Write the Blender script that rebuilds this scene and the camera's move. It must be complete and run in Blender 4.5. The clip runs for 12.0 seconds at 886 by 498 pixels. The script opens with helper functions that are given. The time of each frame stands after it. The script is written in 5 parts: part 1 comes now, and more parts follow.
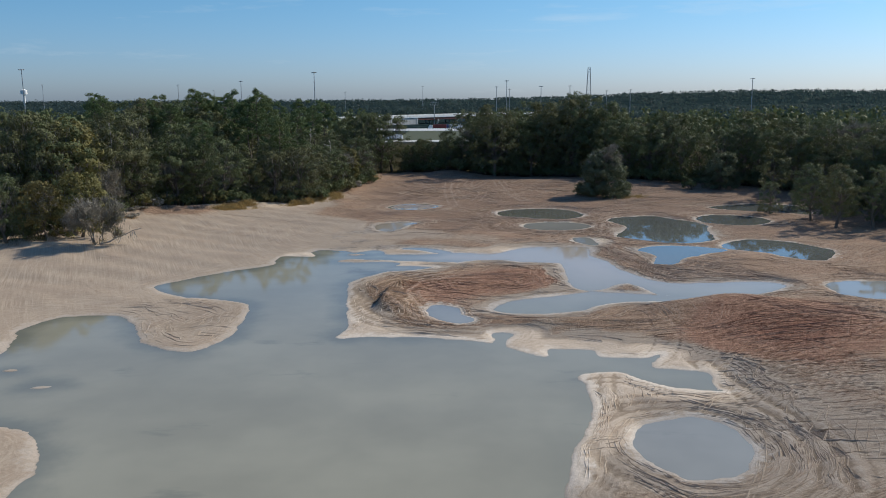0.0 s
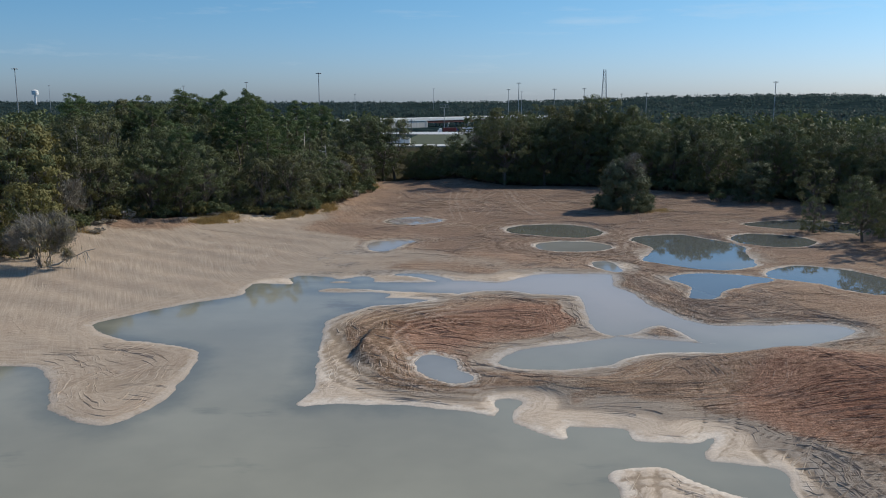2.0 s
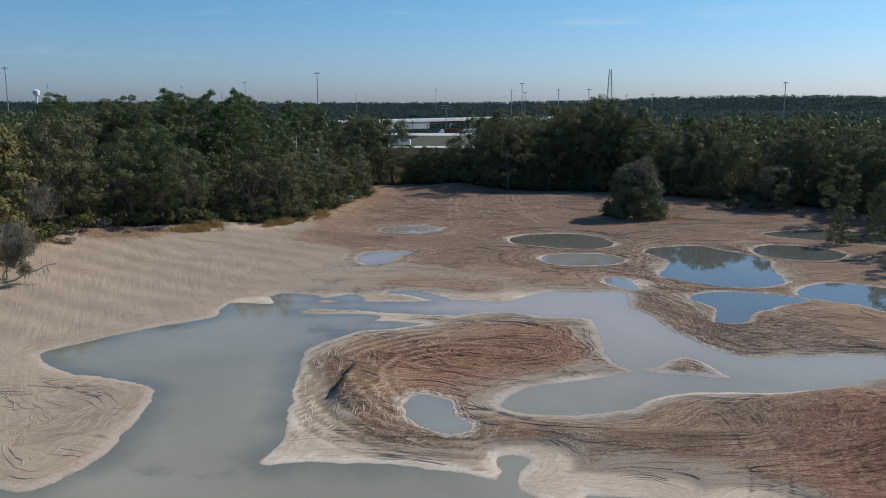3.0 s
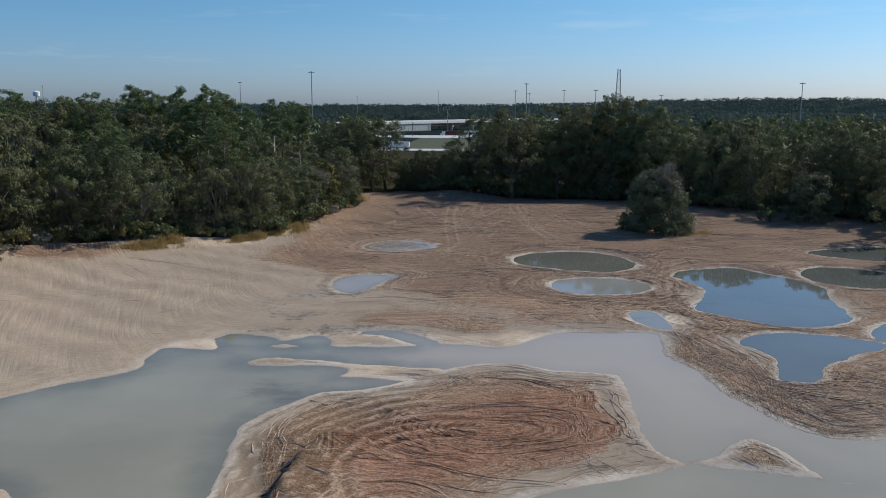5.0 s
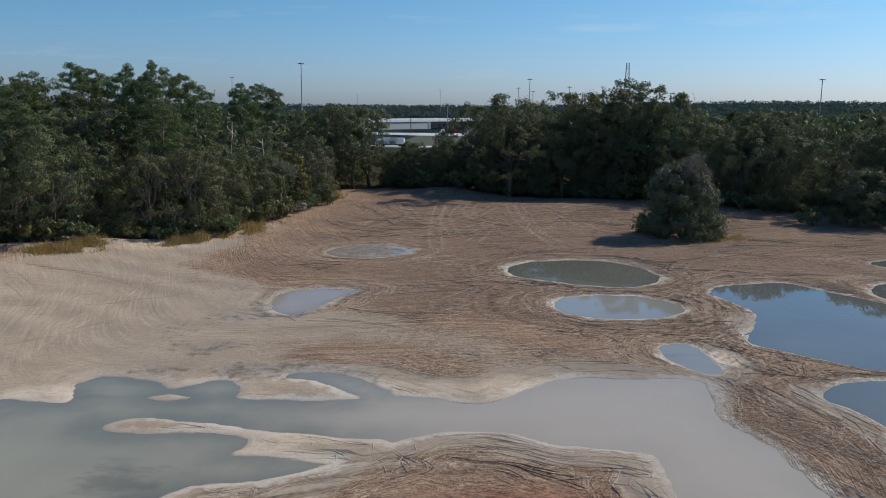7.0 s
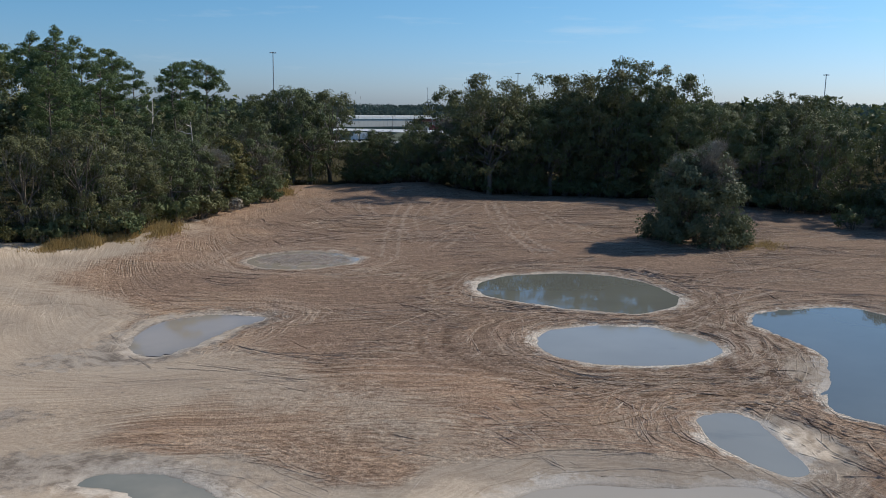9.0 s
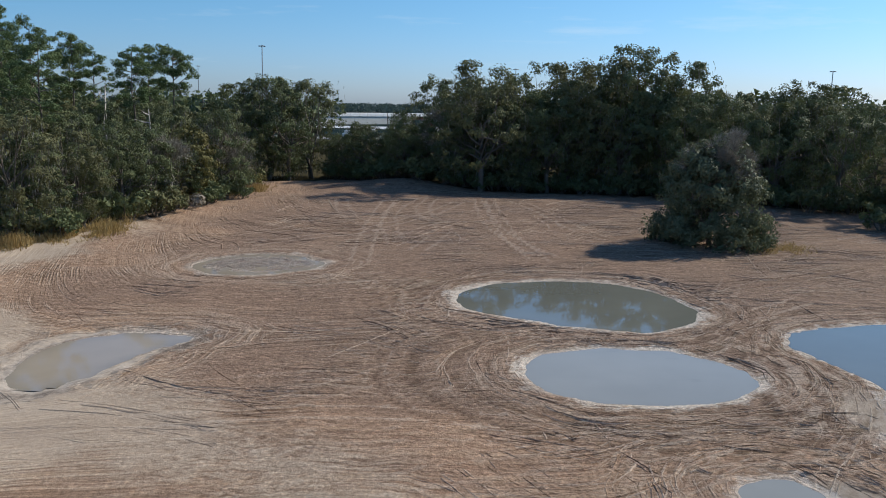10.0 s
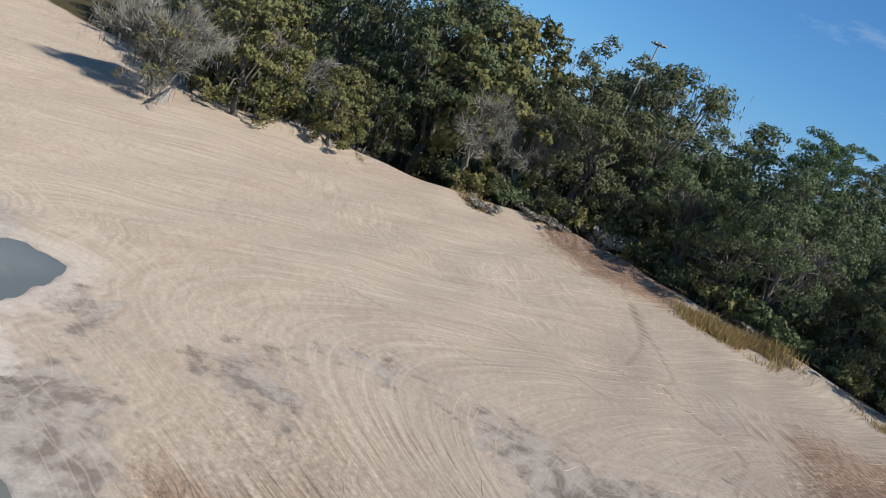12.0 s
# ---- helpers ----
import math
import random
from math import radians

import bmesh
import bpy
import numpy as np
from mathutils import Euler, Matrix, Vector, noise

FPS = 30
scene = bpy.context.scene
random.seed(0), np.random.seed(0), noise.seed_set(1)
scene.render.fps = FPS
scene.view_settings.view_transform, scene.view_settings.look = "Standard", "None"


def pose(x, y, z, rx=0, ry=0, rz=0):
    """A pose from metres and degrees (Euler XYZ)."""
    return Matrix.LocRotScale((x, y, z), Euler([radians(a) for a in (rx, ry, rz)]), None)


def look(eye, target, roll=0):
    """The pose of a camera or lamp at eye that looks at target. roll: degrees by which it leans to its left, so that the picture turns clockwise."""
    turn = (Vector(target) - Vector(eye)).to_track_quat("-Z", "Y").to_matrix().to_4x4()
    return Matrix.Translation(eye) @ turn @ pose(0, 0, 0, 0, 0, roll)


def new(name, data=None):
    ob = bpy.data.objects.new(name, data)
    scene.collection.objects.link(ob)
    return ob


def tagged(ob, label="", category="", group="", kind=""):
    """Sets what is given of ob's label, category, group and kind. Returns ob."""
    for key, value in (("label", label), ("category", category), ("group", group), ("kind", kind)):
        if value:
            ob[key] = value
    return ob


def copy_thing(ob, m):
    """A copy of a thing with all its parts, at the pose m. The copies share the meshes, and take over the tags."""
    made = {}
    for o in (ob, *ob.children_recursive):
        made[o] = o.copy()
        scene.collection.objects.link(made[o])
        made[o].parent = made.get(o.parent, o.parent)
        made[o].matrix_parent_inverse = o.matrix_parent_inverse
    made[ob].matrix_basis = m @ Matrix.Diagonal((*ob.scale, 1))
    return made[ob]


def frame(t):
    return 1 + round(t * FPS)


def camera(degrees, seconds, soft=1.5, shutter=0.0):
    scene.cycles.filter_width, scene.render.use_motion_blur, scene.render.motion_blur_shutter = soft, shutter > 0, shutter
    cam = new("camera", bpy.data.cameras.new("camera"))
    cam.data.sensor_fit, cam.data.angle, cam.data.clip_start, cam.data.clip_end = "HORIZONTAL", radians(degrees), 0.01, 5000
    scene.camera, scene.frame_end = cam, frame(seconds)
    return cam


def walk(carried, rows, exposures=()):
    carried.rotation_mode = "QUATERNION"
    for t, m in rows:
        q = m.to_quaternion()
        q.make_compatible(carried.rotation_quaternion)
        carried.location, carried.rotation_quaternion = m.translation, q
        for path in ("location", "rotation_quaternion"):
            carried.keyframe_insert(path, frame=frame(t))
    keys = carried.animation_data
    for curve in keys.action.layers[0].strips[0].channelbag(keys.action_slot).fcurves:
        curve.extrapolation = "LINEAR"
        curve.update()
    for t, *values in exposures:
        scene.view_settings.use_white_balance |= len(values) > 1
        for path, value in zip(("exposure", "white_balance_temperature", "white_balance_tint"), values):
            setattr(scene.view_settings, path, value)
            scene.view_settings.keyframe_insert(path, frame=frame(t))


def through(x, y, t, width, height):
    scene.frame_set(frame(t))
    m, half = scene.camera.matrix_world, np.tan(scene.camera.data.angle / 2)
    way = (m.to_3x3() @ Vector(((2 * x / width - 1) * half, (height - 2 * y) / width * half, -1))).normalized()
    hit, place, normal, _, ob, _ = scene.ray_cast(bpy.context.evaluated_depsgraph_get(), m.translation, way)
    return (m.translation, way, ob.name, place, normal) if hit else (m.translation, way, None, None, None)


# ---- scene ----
cam = camera(56.0, 12.0, 1.0)
PATH = [
    (0, (4.616, 3.132, 23.677), (4.544, 5.099, 23.32), -0.4),
    (0.5, (4.895, 6.818, 23.63), (4.817, 8.785, 23.274), -0.3),
    (1, (5.216, 11.261, 23.613), (5.128, 13.228, 23.26), -0.2),
    (1.5, (5.336, 16.14, 23.718), (5.242, 18.107, 23.366), -0.2),
    (2, (5.6, 21.485, 23.693), (5.501, 23.451, 23.342), -0.1),
    (2.5, (5.582, 27.08, 23.556), (5.481, 29.046, 23.206), -0.1),
    (3, (5.729, 32.493, 23.568), (5.624, 34.459, 23.219), -0.0),
    (5, (6.17, 52.989, 22.808), (6.057, 54.956, 22.464), 0.1),
    (5.5, (6.565, 58.981, 21.934), (6.45, 60.949, 21.593), 0.2),
    (6, (6.926, 64.881, 21.129), (6.81, 66.848, 20.787), 0.4),
    (6.5, (7.348, 70.905, 20.211), (7.231, 72.872, 19.871), 0.5),
    (7, (7.947, 77.067, 19.245), (7.826, 79.034, 18.906), 0.5),
    (9, (10.129, 101.243, 15.959), (10.033, 103.212, 15.623), 0.9),
    (9.5, (10.771, 107.099, 15.146), (10.677, 109.068, 14.81), 1.0),
    (10, (11.44, 112.903, 14.307), (11.347, 114.872, 13.971), 1.1),
    (10.5, (12.081, 118.72, 13.436), (11.979, 120.689, 13.098), -0.1),
    (11, (12.681, 124.59, 12.715), (12.124, 126.478, 12.364), 3.0),
    (11.3, (13.019, 128.05, 12.43), (11.926, 129.686, 12.067), 11.8),
    (11.4, (12.758, 129.08, 12.313), (11.52, 130.608, 11.95), 14.9),
    (11.5, (12.655, 130.172, 12.126), (11.273, 131.573, 11.766), 17.4),
    (11.6, (12.456, 131.328, 11.955), (10.935, 132.574, 11.59), 20.0),
    (11.8, (11.649, 133.94, 11.818), (9.9, 134.836, 11.442), 21.5),
    (12, (10.359, 136.095, 11.342), (8.476, 136.649, 10.958), 23.2),
]
EXPOSURES = [(0.0, 0.03, 6540, 10), (0.5, 0.0, 6540, 10), (3.0, -0.05, 6520, 10), (6.5, -0.08, 6510, 10), (9.0, 0.02, 6500, 10), (9.6, 0.14, 6480, 10), (10.6, 0.21, 6480, 10), (11.0, 0.23, 6380, 10), (11.5, 0.30, 6120, 10), (12.0, 0.10, 6040, 10)]
walk(cam, [(t, look(eye, target, roll)) for t, eye, target, roll in PATH], EXPOSURES)

# ---- light ----
SUN_TO = Vector((0.81, 0.58, 0.0)).normalized() * math.cos(radians(37)) + Vector((0, 0, math.sin(radians(37))))
world = bpy.data.worlds.new("sky")
scene.world = world
world.use_nodes = True
wn = world.node_tree.nodes
sky = wn.new("ShaderNodeTexSky")
sky.sky_type, sky.sun_disc = "NISHITA", False
sky.sun_elevation, sky.sun_rotation = radians(37), math.atan2(SUN_TO.x, SUN_TO.y)
sky.air_density, sky.dust_density, sky.ozone_density = 0.9, 0.7, 4.0
wn["Background"].inputs["Strength"].default_value = 0.090
tint = wn.new("ShaderNodeMix")
tint.data_type, tint.blend_type = "RGBA", "MULTIPLY"
tint.inputs[0].default_value = 1.0
# the air is greyer and more lilac low over the land
above, height, grade, upper = (wn.new("ShaderNode" + k) for k in ("TexCoord", "SeparateXYZ", "MapRange", "Mix"))
grade.interpolation_type = "SMOOTHSTEP"
for value, socket in zip((0.0, 0.0, 0.13, 0.0, 1.0), grade.inputs):
    socket.default_value = value
upper.data_type = "RGBA"
upper.inputs[6].default_value, upper.inputs[7].default_value = (0.79, 0.965, 1.34, 1.0), (0.64, 1.00, 1.22, 1.0)
for a, b in ((above.outputs["Generated"], height.inputs[0]), (height.outputs["Z"], grade.inputs[0]), (grade.outputs[0], upper.inputs[0]), (upper.outputs[2], tint.inputs[7])):
    world.node_tree.links.new(a, b)
world.node_tree.links.new(sky.outputs[0], tint.inputs[6])
# thin wisps of high cloud
way, stretch, wisp, veil, thin = (wn.new("ShaderNode" + k) for k in ("TexCoord", "Mapping", "TexNoise", "MapRange", "Mix"))
stretch.inputs["Rotation"].default_value, stretch.inputs["Scale"].default_value = (0, 0.05, 0.6), (1.6, 5.0, 16.0)
wisp.inputs["Scale"].default_value, wisp.inputs["Detail"].default_value, wisp.inputs["Roughness"].default_value = 1.6, 6.0, 0.62
for value, socket in zip((0.0, 0.58, 0.80, 0.0, 0.34), veil.inputs):
    socket.default_value = value
thin.data_type = "RGBA"
thin.inputs[7].default_value = (8.0, 8.6, 9.0, 1.0)
for a, b in ((way.outputs["Generated"], stretch.inputs[0]), (stretch.outputs[0], wisp.inputs["Vector"]), (wisp.outputs["Fac"], veil.inputs[0]),
             (veil.outputs[0], thin.inputs[0]), (tint.outputs[2], thin.inputs[6]), (thin.outputs[2], wn["Background"].inputs["Color"])):
    world.node_tree.links.new(a, b)
sun = new("sun", bpy.data.lights.new("sun", "SUN"))
sun.data.energy, sun.data.angle, sun.data.color = 4.4, radians(0.53), (1.0, 0.93, 0.80)
sun.matrix_world = look(SUN_TO * 100, (0, 0, 0))
scene.view_settings.exposure = 0.0


# ---- materials ----
class Mat:
    """A small builder of node materials."""

    def __init__(self, name, rough=0.8, metal=0.0, spec=0.3):
        self.m = bpy.data.materials.new(name)
        self.m.use_nodes = True
        self.t = self.m.node_tree
        self.p = self.t.nodes["Principled BSDF"]
        self.p.inputs["Roughness"].default_value = rough
        self.p.inputs["Metallic"].default_value = metal
        self.p.inputs["Specular IOR Level"].default_value = spec

    def node(self, kind, **props):
        n = self.t.nodes.new(kind)
        for k, v in props.items():
            setattr(n, k, v)
        return n

    def put(self, value, socket):
        if isinstance(value, (int, float)):
            socket.default_value = value
        elif isinstance(value, tuple):
            socket.default_value = (*value, 1.0) if len(value) == 3 and len(socket.default_value) == 4 else value
        else:
            self.t.links.new(value, socket)

    def math(self, op, a, b=0.0, c=None, clamp=False):
        n = self.node("ShaderNodeMath", operation=op, use_clamp=clamp)
        self.put(a, n.inputs[0]), self.put(b, n.inputs[1])
        if c is not None:
            self.put(c, n.inputs[2])
        return n.outputs[0]

    def mix(self, fac, a, b, blend="MIX"):
        n = self.node("ShaderNodeMix", data_type="RGBA", blend_type=blend)
        self.put(fac, n.inputs[0]), self.put(a, n.inputs[6]), self.put(b, n.inputs[7])
        return n.outputs[2]

    def step(self, v, lo, hi, a=0.0, b=1.0):
        n = self.node("ShaderNodeMapRange", interpolation_type="SMOOTHSTEP")
        for value, socket in zip((v, lo, hi, a, b), n.inputs):
            self.put(value, socket)
        return n.outputs[0]

    def attr(self, name):
        return self.node("ShaderNodeAttribute", attribute_name=name).outputs["Fac"]

    def where(self):
        return self.node("ShaderNodeNewGeometry").outputs["Position"]

    def object_place(self):
        return self.node("ShaderNodeTexCoord").outputs["Object"]

    def noise(self, vec, scale, detail=3.0, rough=0.55):
        n = self.node("ShaderNodeTexNoise")
        self.put(vec, n.inputs["Vector"])
        n.inputs["Scale"].default_value, n.inputs["Detail"].default_value, n.inputs["Roughness"].default_value = scale, detail, rough
        return n.outputs["Fac"]

    def turned(self, vec, angle, scale):
        n = self.node("ShaderNodeMapping")
        self.put(vec, n.inputs[0])
        n.inputs["Rotation"].default_value = (0, 0, radians(angle))
        n.inputs["Scale"].default_value = scale
        return n.outputs[0]

    def xyz(self, x, y, z):
        n = self.node("ShaderNodeCombineXYZ")
        for value, socket in zip((x, y, z), n.inputs):
            self.put(value, socket)
        return n.outputs[0]

    def split(self, vec):
        n = self.node("ShaderNodeSeparateXYZ")
        self.put(vec, n.inputs[0])
        return n.outputs

    def bump(self, height, strength, distance):
        n = self.node("ShaderNodeBump")
        n.inputs["Strength"].default_value, n.inputs["Distance"].default_value = strength, distance
        self.put(height, n.inputs["Height"])
        self.t.links.new(n.outputs[0], self.p.inputs["Normal"])

    def colour(self, c):
        self.put(c, self.p.inputs["Base Color"])
        return self


def plain(name, c, rough=0.7, metal=0.0, vary=0.12, scale=1.5):
    """Paint, metal or concrete with soft mottling and grain."""
    m = Mat(name, rough, metal)
    v = m.noise(m.object_place(), scale, 4.0)
    g = m.noise(m.object_place(), scale * 18, 2.0)
    w = m.math("ADD", m.math("MULTIPLY", v, 0.7), m.math("MULTIPLY", g, 0.3))
    m.colour(m.mix(w, tuple(a * (1 - 2 * vary) for a in c), tuple(min(1, a * (1 + 2 * vary)) for a in c)))
    m.bump(g, 0.2, 0.02)
    return m.m


def patch_of(m, vec, scale):
    return m.noise(m.turned(vec, 15, (1, 1, 1)), scale, 2.0)


def soil_material():
    """Pale silt and brown earth, grained and scored along the machines' passes."""
    m = Mat("churned_soil", 0.9, 0, 0.14)
    pos = m.where()
    shore, pale, red, grey, rut = (m.attr(a) for a in ("shore", "pale", "red", "grey", "rut"))
    x, y, z = m.split(pos)
    shake = m.node("ShaderNodeTexNoise")
    m.put(pos, shake.inputs["Vector"])
    shake.inputs["Scale"].default_value, shake.inputs["Detail"].default_value = 0.30, 2.0
    shift = m.node("ShaderNodeVectorMath", operation="MULTIPLY_ADD")
    m.put(shake.outputs["Color"], shift.inputs[0]), m.put(pos, shift.inputs[2])
    shift.inputs[1].default_value = (2.2, 2.2, 0.0)
    bent = shift.outputs[0]
    ring = m.noise(m.xyz(m.math("ADD", m.math("MULTIPLY", shore, 4.2), m.math("MULTIPLY", shake.outputs["Fac"], 5.0)), m.math("MULTIPLY", x, 0.5), m.math("MULTIPLY", y, 0.5)), 1.0, 4.0, 0.7)
    s1 = m.noise(m.xyz(m.math("MULTIPLY", m.attr("flow"), 6.0), m.math("MULTIPLY", x, 0.16), m.math("MULTIPLY", y, 0.16)), 1.0, 5.0, 0.68)
    s2 = m.noise(m.turned(bent, 25, (1.0, 2.6, 0.3)), 1.3, 5.0, 0.68)
    s3 = m.noise(m.turned(bent, -38, (0.30, 3.6, 0.3)), 1.0, 4.0, 0.7)
    patch, patch2 = m.noise(pos, 0.07, 3.0), m.noise(m.turned(pos, 40, (1, 1, 1)), 0.09, 3.0)
    flat = m.mix(m.math("MULTIPLY", m.step(patch, 0.43, 0.52), m.step(pale, 0.3, 0.9, 1.0, 0.5)), s1, s2)
    flat = m.mix(m.step(patch2, 0.54, 0.62), flat, s3)
    broad = m.noise(m.xyz(m.math("MULTIPLY", m.attr("flow"), 1.1), m.math("MULTIPLY", x, 0.035), m.math("MULTIPLY", y, 0.035)), 1.0, 4.0, 0.6)

    def passes(vec, scale, width):
        """Thin wandering lines, as wheels leave them."""
        return m.step(m.math("ABSOLUTE", m.math("SUBTRACT", m.noise(vec, scale, 1.5, 0.5), 0.5)), 0.0, width, 1.0, 0.0)

    along_flow = m.xyz(m.math("MULTIPLY", m.attr("flow"), 1.5), m.math("MULTIPLY", x, 0.045), m.math("MULTIPLY", y, 0.045))
    wheel = m.math("MAXIMUM", passes(along_flow, 1.0, 0.030), m.math("MULTIPLY", passes(m.turned(bent, 62, (0.16, 1.0, 0.3)), 0.55, 0.022), m.step(patch_of(m, pos, 0.045), 0.44, 0.56)))
    wheel = m.math("MAXIMUM", wheel, m.math("MULTIPLY", passes(m.turned(bent, -28, (0.13, 1.0, 0.3)), 0.7, 0.022), m.step(patch_of(m, pos, 0.06), 0.55, 0.45)))
    kerb = passes(m.xyz(m.math("ADD", m.math("MULTIPLY", m.attr("flow"), 1.5), 0.35), m.math("MULTIPLY", x, 0.045), m.math("MULTIPLY", y, 0.045)), 1.0, 0.030)
    round_ponds = m.step(m.math("ABSOLUTE", m.math("SUBTRACT", m.noise(m.xyz(m.math("MULTIPLY", shore, 0.9), m.math("MULTIPLY", x, 0.05), m.math("MULTIPLY", y, 0.05)), 1.0, 2.0), 0.5)), 0.0, 0.05, 1.0, 0.0)
    kerb = m.math("MAXIMUM", kerb, m.math("MULTIPLY", round_ponds, m.step(shore, 4.0, 9.0, 1.0, 0.0)))
    worn = m.step(patch_of(m, m.turned(pos, 50, (1, 1, 1)), 0.09), 0.44, 0.62)
    wheel, kerb = m.math("MULTIPLY", wheel, worn), m.math("MULTIPLY", kerb, m.math("MAXIMUM", worn, m.step(shore, 3.0, 7.0, 0.8, 0.0)))
    streak = m.mix(m.step(m.math("ADD", shore, m.math("MULTIPLY", patch, 8.0)), 5.0, 9.0, 0.75, 0.05), flat, ring)
    grain = m.noise(pos, 5.0, 5.0, 0.75)
    lump = m.noise(pos, 1.3, 4.0, 0.65)
    stain = m.noise(pos, 0.14, 5.0, 0.62)
    line = m.step(streak, 0.36, 0.64)
    brown = m.mix(line, (0.220, 0.138, 0.091), (0.455, 0.314, 0.216))
    brown = m.mix(m.step(broad, 0.38, 0.56, 0.68, 0.0), brown, m.mix(line, (0.172, 0.108, 0.072), (0.318, 0.214, 0.146)))
    brown = m.mix(m.step(broad, 0.54, 0.66, 0.0, 0.45), brown, (0.445, 0.322, 0.214))
    brown = m.mix(m.step(stain, 0.38, 0.66, 0.0, 0.5), brown, (0.28, 0.187, 0.132))
    brown = m.mix(m.step(m.noise(m.turned(pos, 70, (1, 1, 1)), 0.11, 4.0), 0.46, 0.66, 0.0, 0.45), brown, m.mix(line, (0.29, 0.170, 0.108), (0.50, 0.335, 0.225)))
    brown = m.mix(m.step(lump, 0.45, 0.75, 0.0, 0.32), brown, (0.45, 0.335, 0.245))
    sand = m.mix(m.step(streak, 0.27, 0.73), (0.355, 0.272, 0.198), (0.530, 0.427, 0.325))
    sand = m.mix(m.step(broad, 0.36, 0.54, 0.28, 0.0), sand, m.mix(line, (0.305, 0.230, 0.168), (0.410, 0.317, 0.238)))
    sand = m.mix(m.step(stain, 0.44, 0.70, 0.0, 0.40), sand, (0.365, 0.272, 0.202))
    sand = m.mix(m.step(pale, 1.05, 1.7, 0.0, 0.66), sand, m.mix(line, (0.40, 0.325, 0.255), (0.63, 0.535, 0.44)))
    mud = m.mix(line, (0.215, 0.107, 0.068), (0.425, 0.242, 0.160))
    mud = m.mix(m.step(red, 1.2, 2.2, 0.0, 0.8), mud, m.mix(line, (0.150, 0.058, 0.034), (0.320, 0.145, 0.088)))
    silt = m.mix(m.step(m.noise(bent, 0.9, 4.0, 0.65), 0.38, 0.60), (0.140, 0.116, 0.097), (0.370, 0.320, 0.270))
    ragged = m.math("ADD", m.math("MULTIPLY", m.math("SUBTRACT", streak, 0.5), 1.1), m.math("MULTIPLY", m.math("SUBTRACT", stain, 0.5), 1.2))
    c = m.mix(m.math("MULTIPLY", m.step(m.math("ADD", m.attr("damp"), ragged), 0.2, 0.8), 0.75), brown, m.mix(line, (0.150, 0.096, 0.068), (0.300, 0.206, 0.150)))
    c = m.mix(m.step(m.math("ADD", red, m.math("MULTIPLY", ragged, -0.6)), 0.20, 0.85, 0.0, 0.95), c, mud)
    c = m.mix(m.step(m.math("ADD", pale, ragged), 0.28, 0.72), c, sand)
    c = m.mix(m.math("MULTIPLY", m.step(m.math("ADD", m.math("ADD", grey, ragged), m.math("MULTIPLY", m.math("SUBTRACT", lump, 0.5), 2.2)), 0.45, 0.95), 0.75), c, silt)
    rim = m.math("MULTIPLY", m.step(shore, 0.0, 0.15), m.step(m.math("ADD", m.math("ADD", shore, m.math("MULTIPLY", ragged, 2.2)), m.math("MULTIPLY", m.math("SUBTRACT", lump, 0.5), 3.0)), 0.4, 1.2, 1.0, 0.0))
    rim = m.math("MULTIPLY", rim, m.math("MULTIPLY", m.step(x, -16.0, -5.0, 0.45, 0.92), m.math("MULTIPLY", m.step(grey, 0.3, 0.9, 1.0, 0.6), m.step(m.noise(pos, 0.16, 2.0), 0.36, 0.54, 0.45, 1.0))))
    c = m.mix(rim, c, m.mix(grain, (0.54, 0.47, 0.395), (0.72, 0.645, 0.56)))
    damp = m.math("MULTIPLY", m.step(shore, 0.0, 0.3, 1.0, 0.0), m.step(lump, 0.4, 0.6, 0.15, 0.6))
    c = m.mix(damp, c, (0.26, 0.22, 0.175))
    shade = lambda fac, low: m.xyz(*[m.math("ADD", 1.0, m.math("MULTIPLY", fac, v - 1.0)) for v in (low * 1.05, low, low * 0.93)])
    c = m.mix(1.0, c, shade(m.math("MULTIPLY", wheel, m.step(pale, 0.3, 0.8, 1.0, 0.1)), 0.60), "MULTIPLY")
    c = m.mix(m.math("MULTIPLY", kerb, m.step(red, 0.3, 0.9, 0.42, 0.15)), c, (0.53, 0.435, 0.34))
    # rut beds toned darker and raised edges paler, besides their relief
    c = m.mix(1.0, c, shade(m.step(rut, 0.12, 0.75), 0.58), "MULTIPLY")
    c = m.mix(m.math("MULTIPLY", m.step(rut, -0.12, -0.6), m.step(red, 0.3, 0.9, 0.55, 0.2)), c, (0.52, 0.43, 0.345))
    rough_grain = m.step(pale, 0.3, 0.9, 1.0, 0.22)
    c = m.mix(1.0, c, shade(m.math("MULTIPLY", m.step(grain, 0.52, 0.36), rough_grain), 0.62), "MULTIPLY")
    c = m.mix(1.0, c, shade(m.math("MULTIPLY", m.step(grain, 0.50, 0.68), rough_grain), 1.45), "MULTIPLY")
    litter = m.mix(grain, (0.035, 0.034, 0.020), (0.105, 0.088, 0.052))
    # far off, the haze of distance is put into the ground colour as blue-green
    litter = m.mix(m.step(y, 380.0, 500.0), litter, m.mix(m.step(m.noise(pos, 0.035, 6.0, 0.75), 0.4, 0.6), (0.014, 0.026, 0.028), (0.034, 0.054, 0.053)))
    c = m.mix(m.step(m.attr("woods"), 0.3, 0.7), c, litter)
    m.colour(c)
    m.put(m.step(m.attr("woods"), 0.3, 0.7, 0.14, 0.0), m.p.inputs["Specular IOR Level"])
    m.put(m.math("MULTIPLY", m.step(pale, 0.1, 0.8, 0.30, 0.55), m.step(pale, 1.0, 1.4, 1.0, 0.0)), m.p.inputs["Diffuse Roughness"])
    m.put(m.step(shore, 0.0, 0.4, 0.4, 0.92), m.p.inputs["Roughness"])
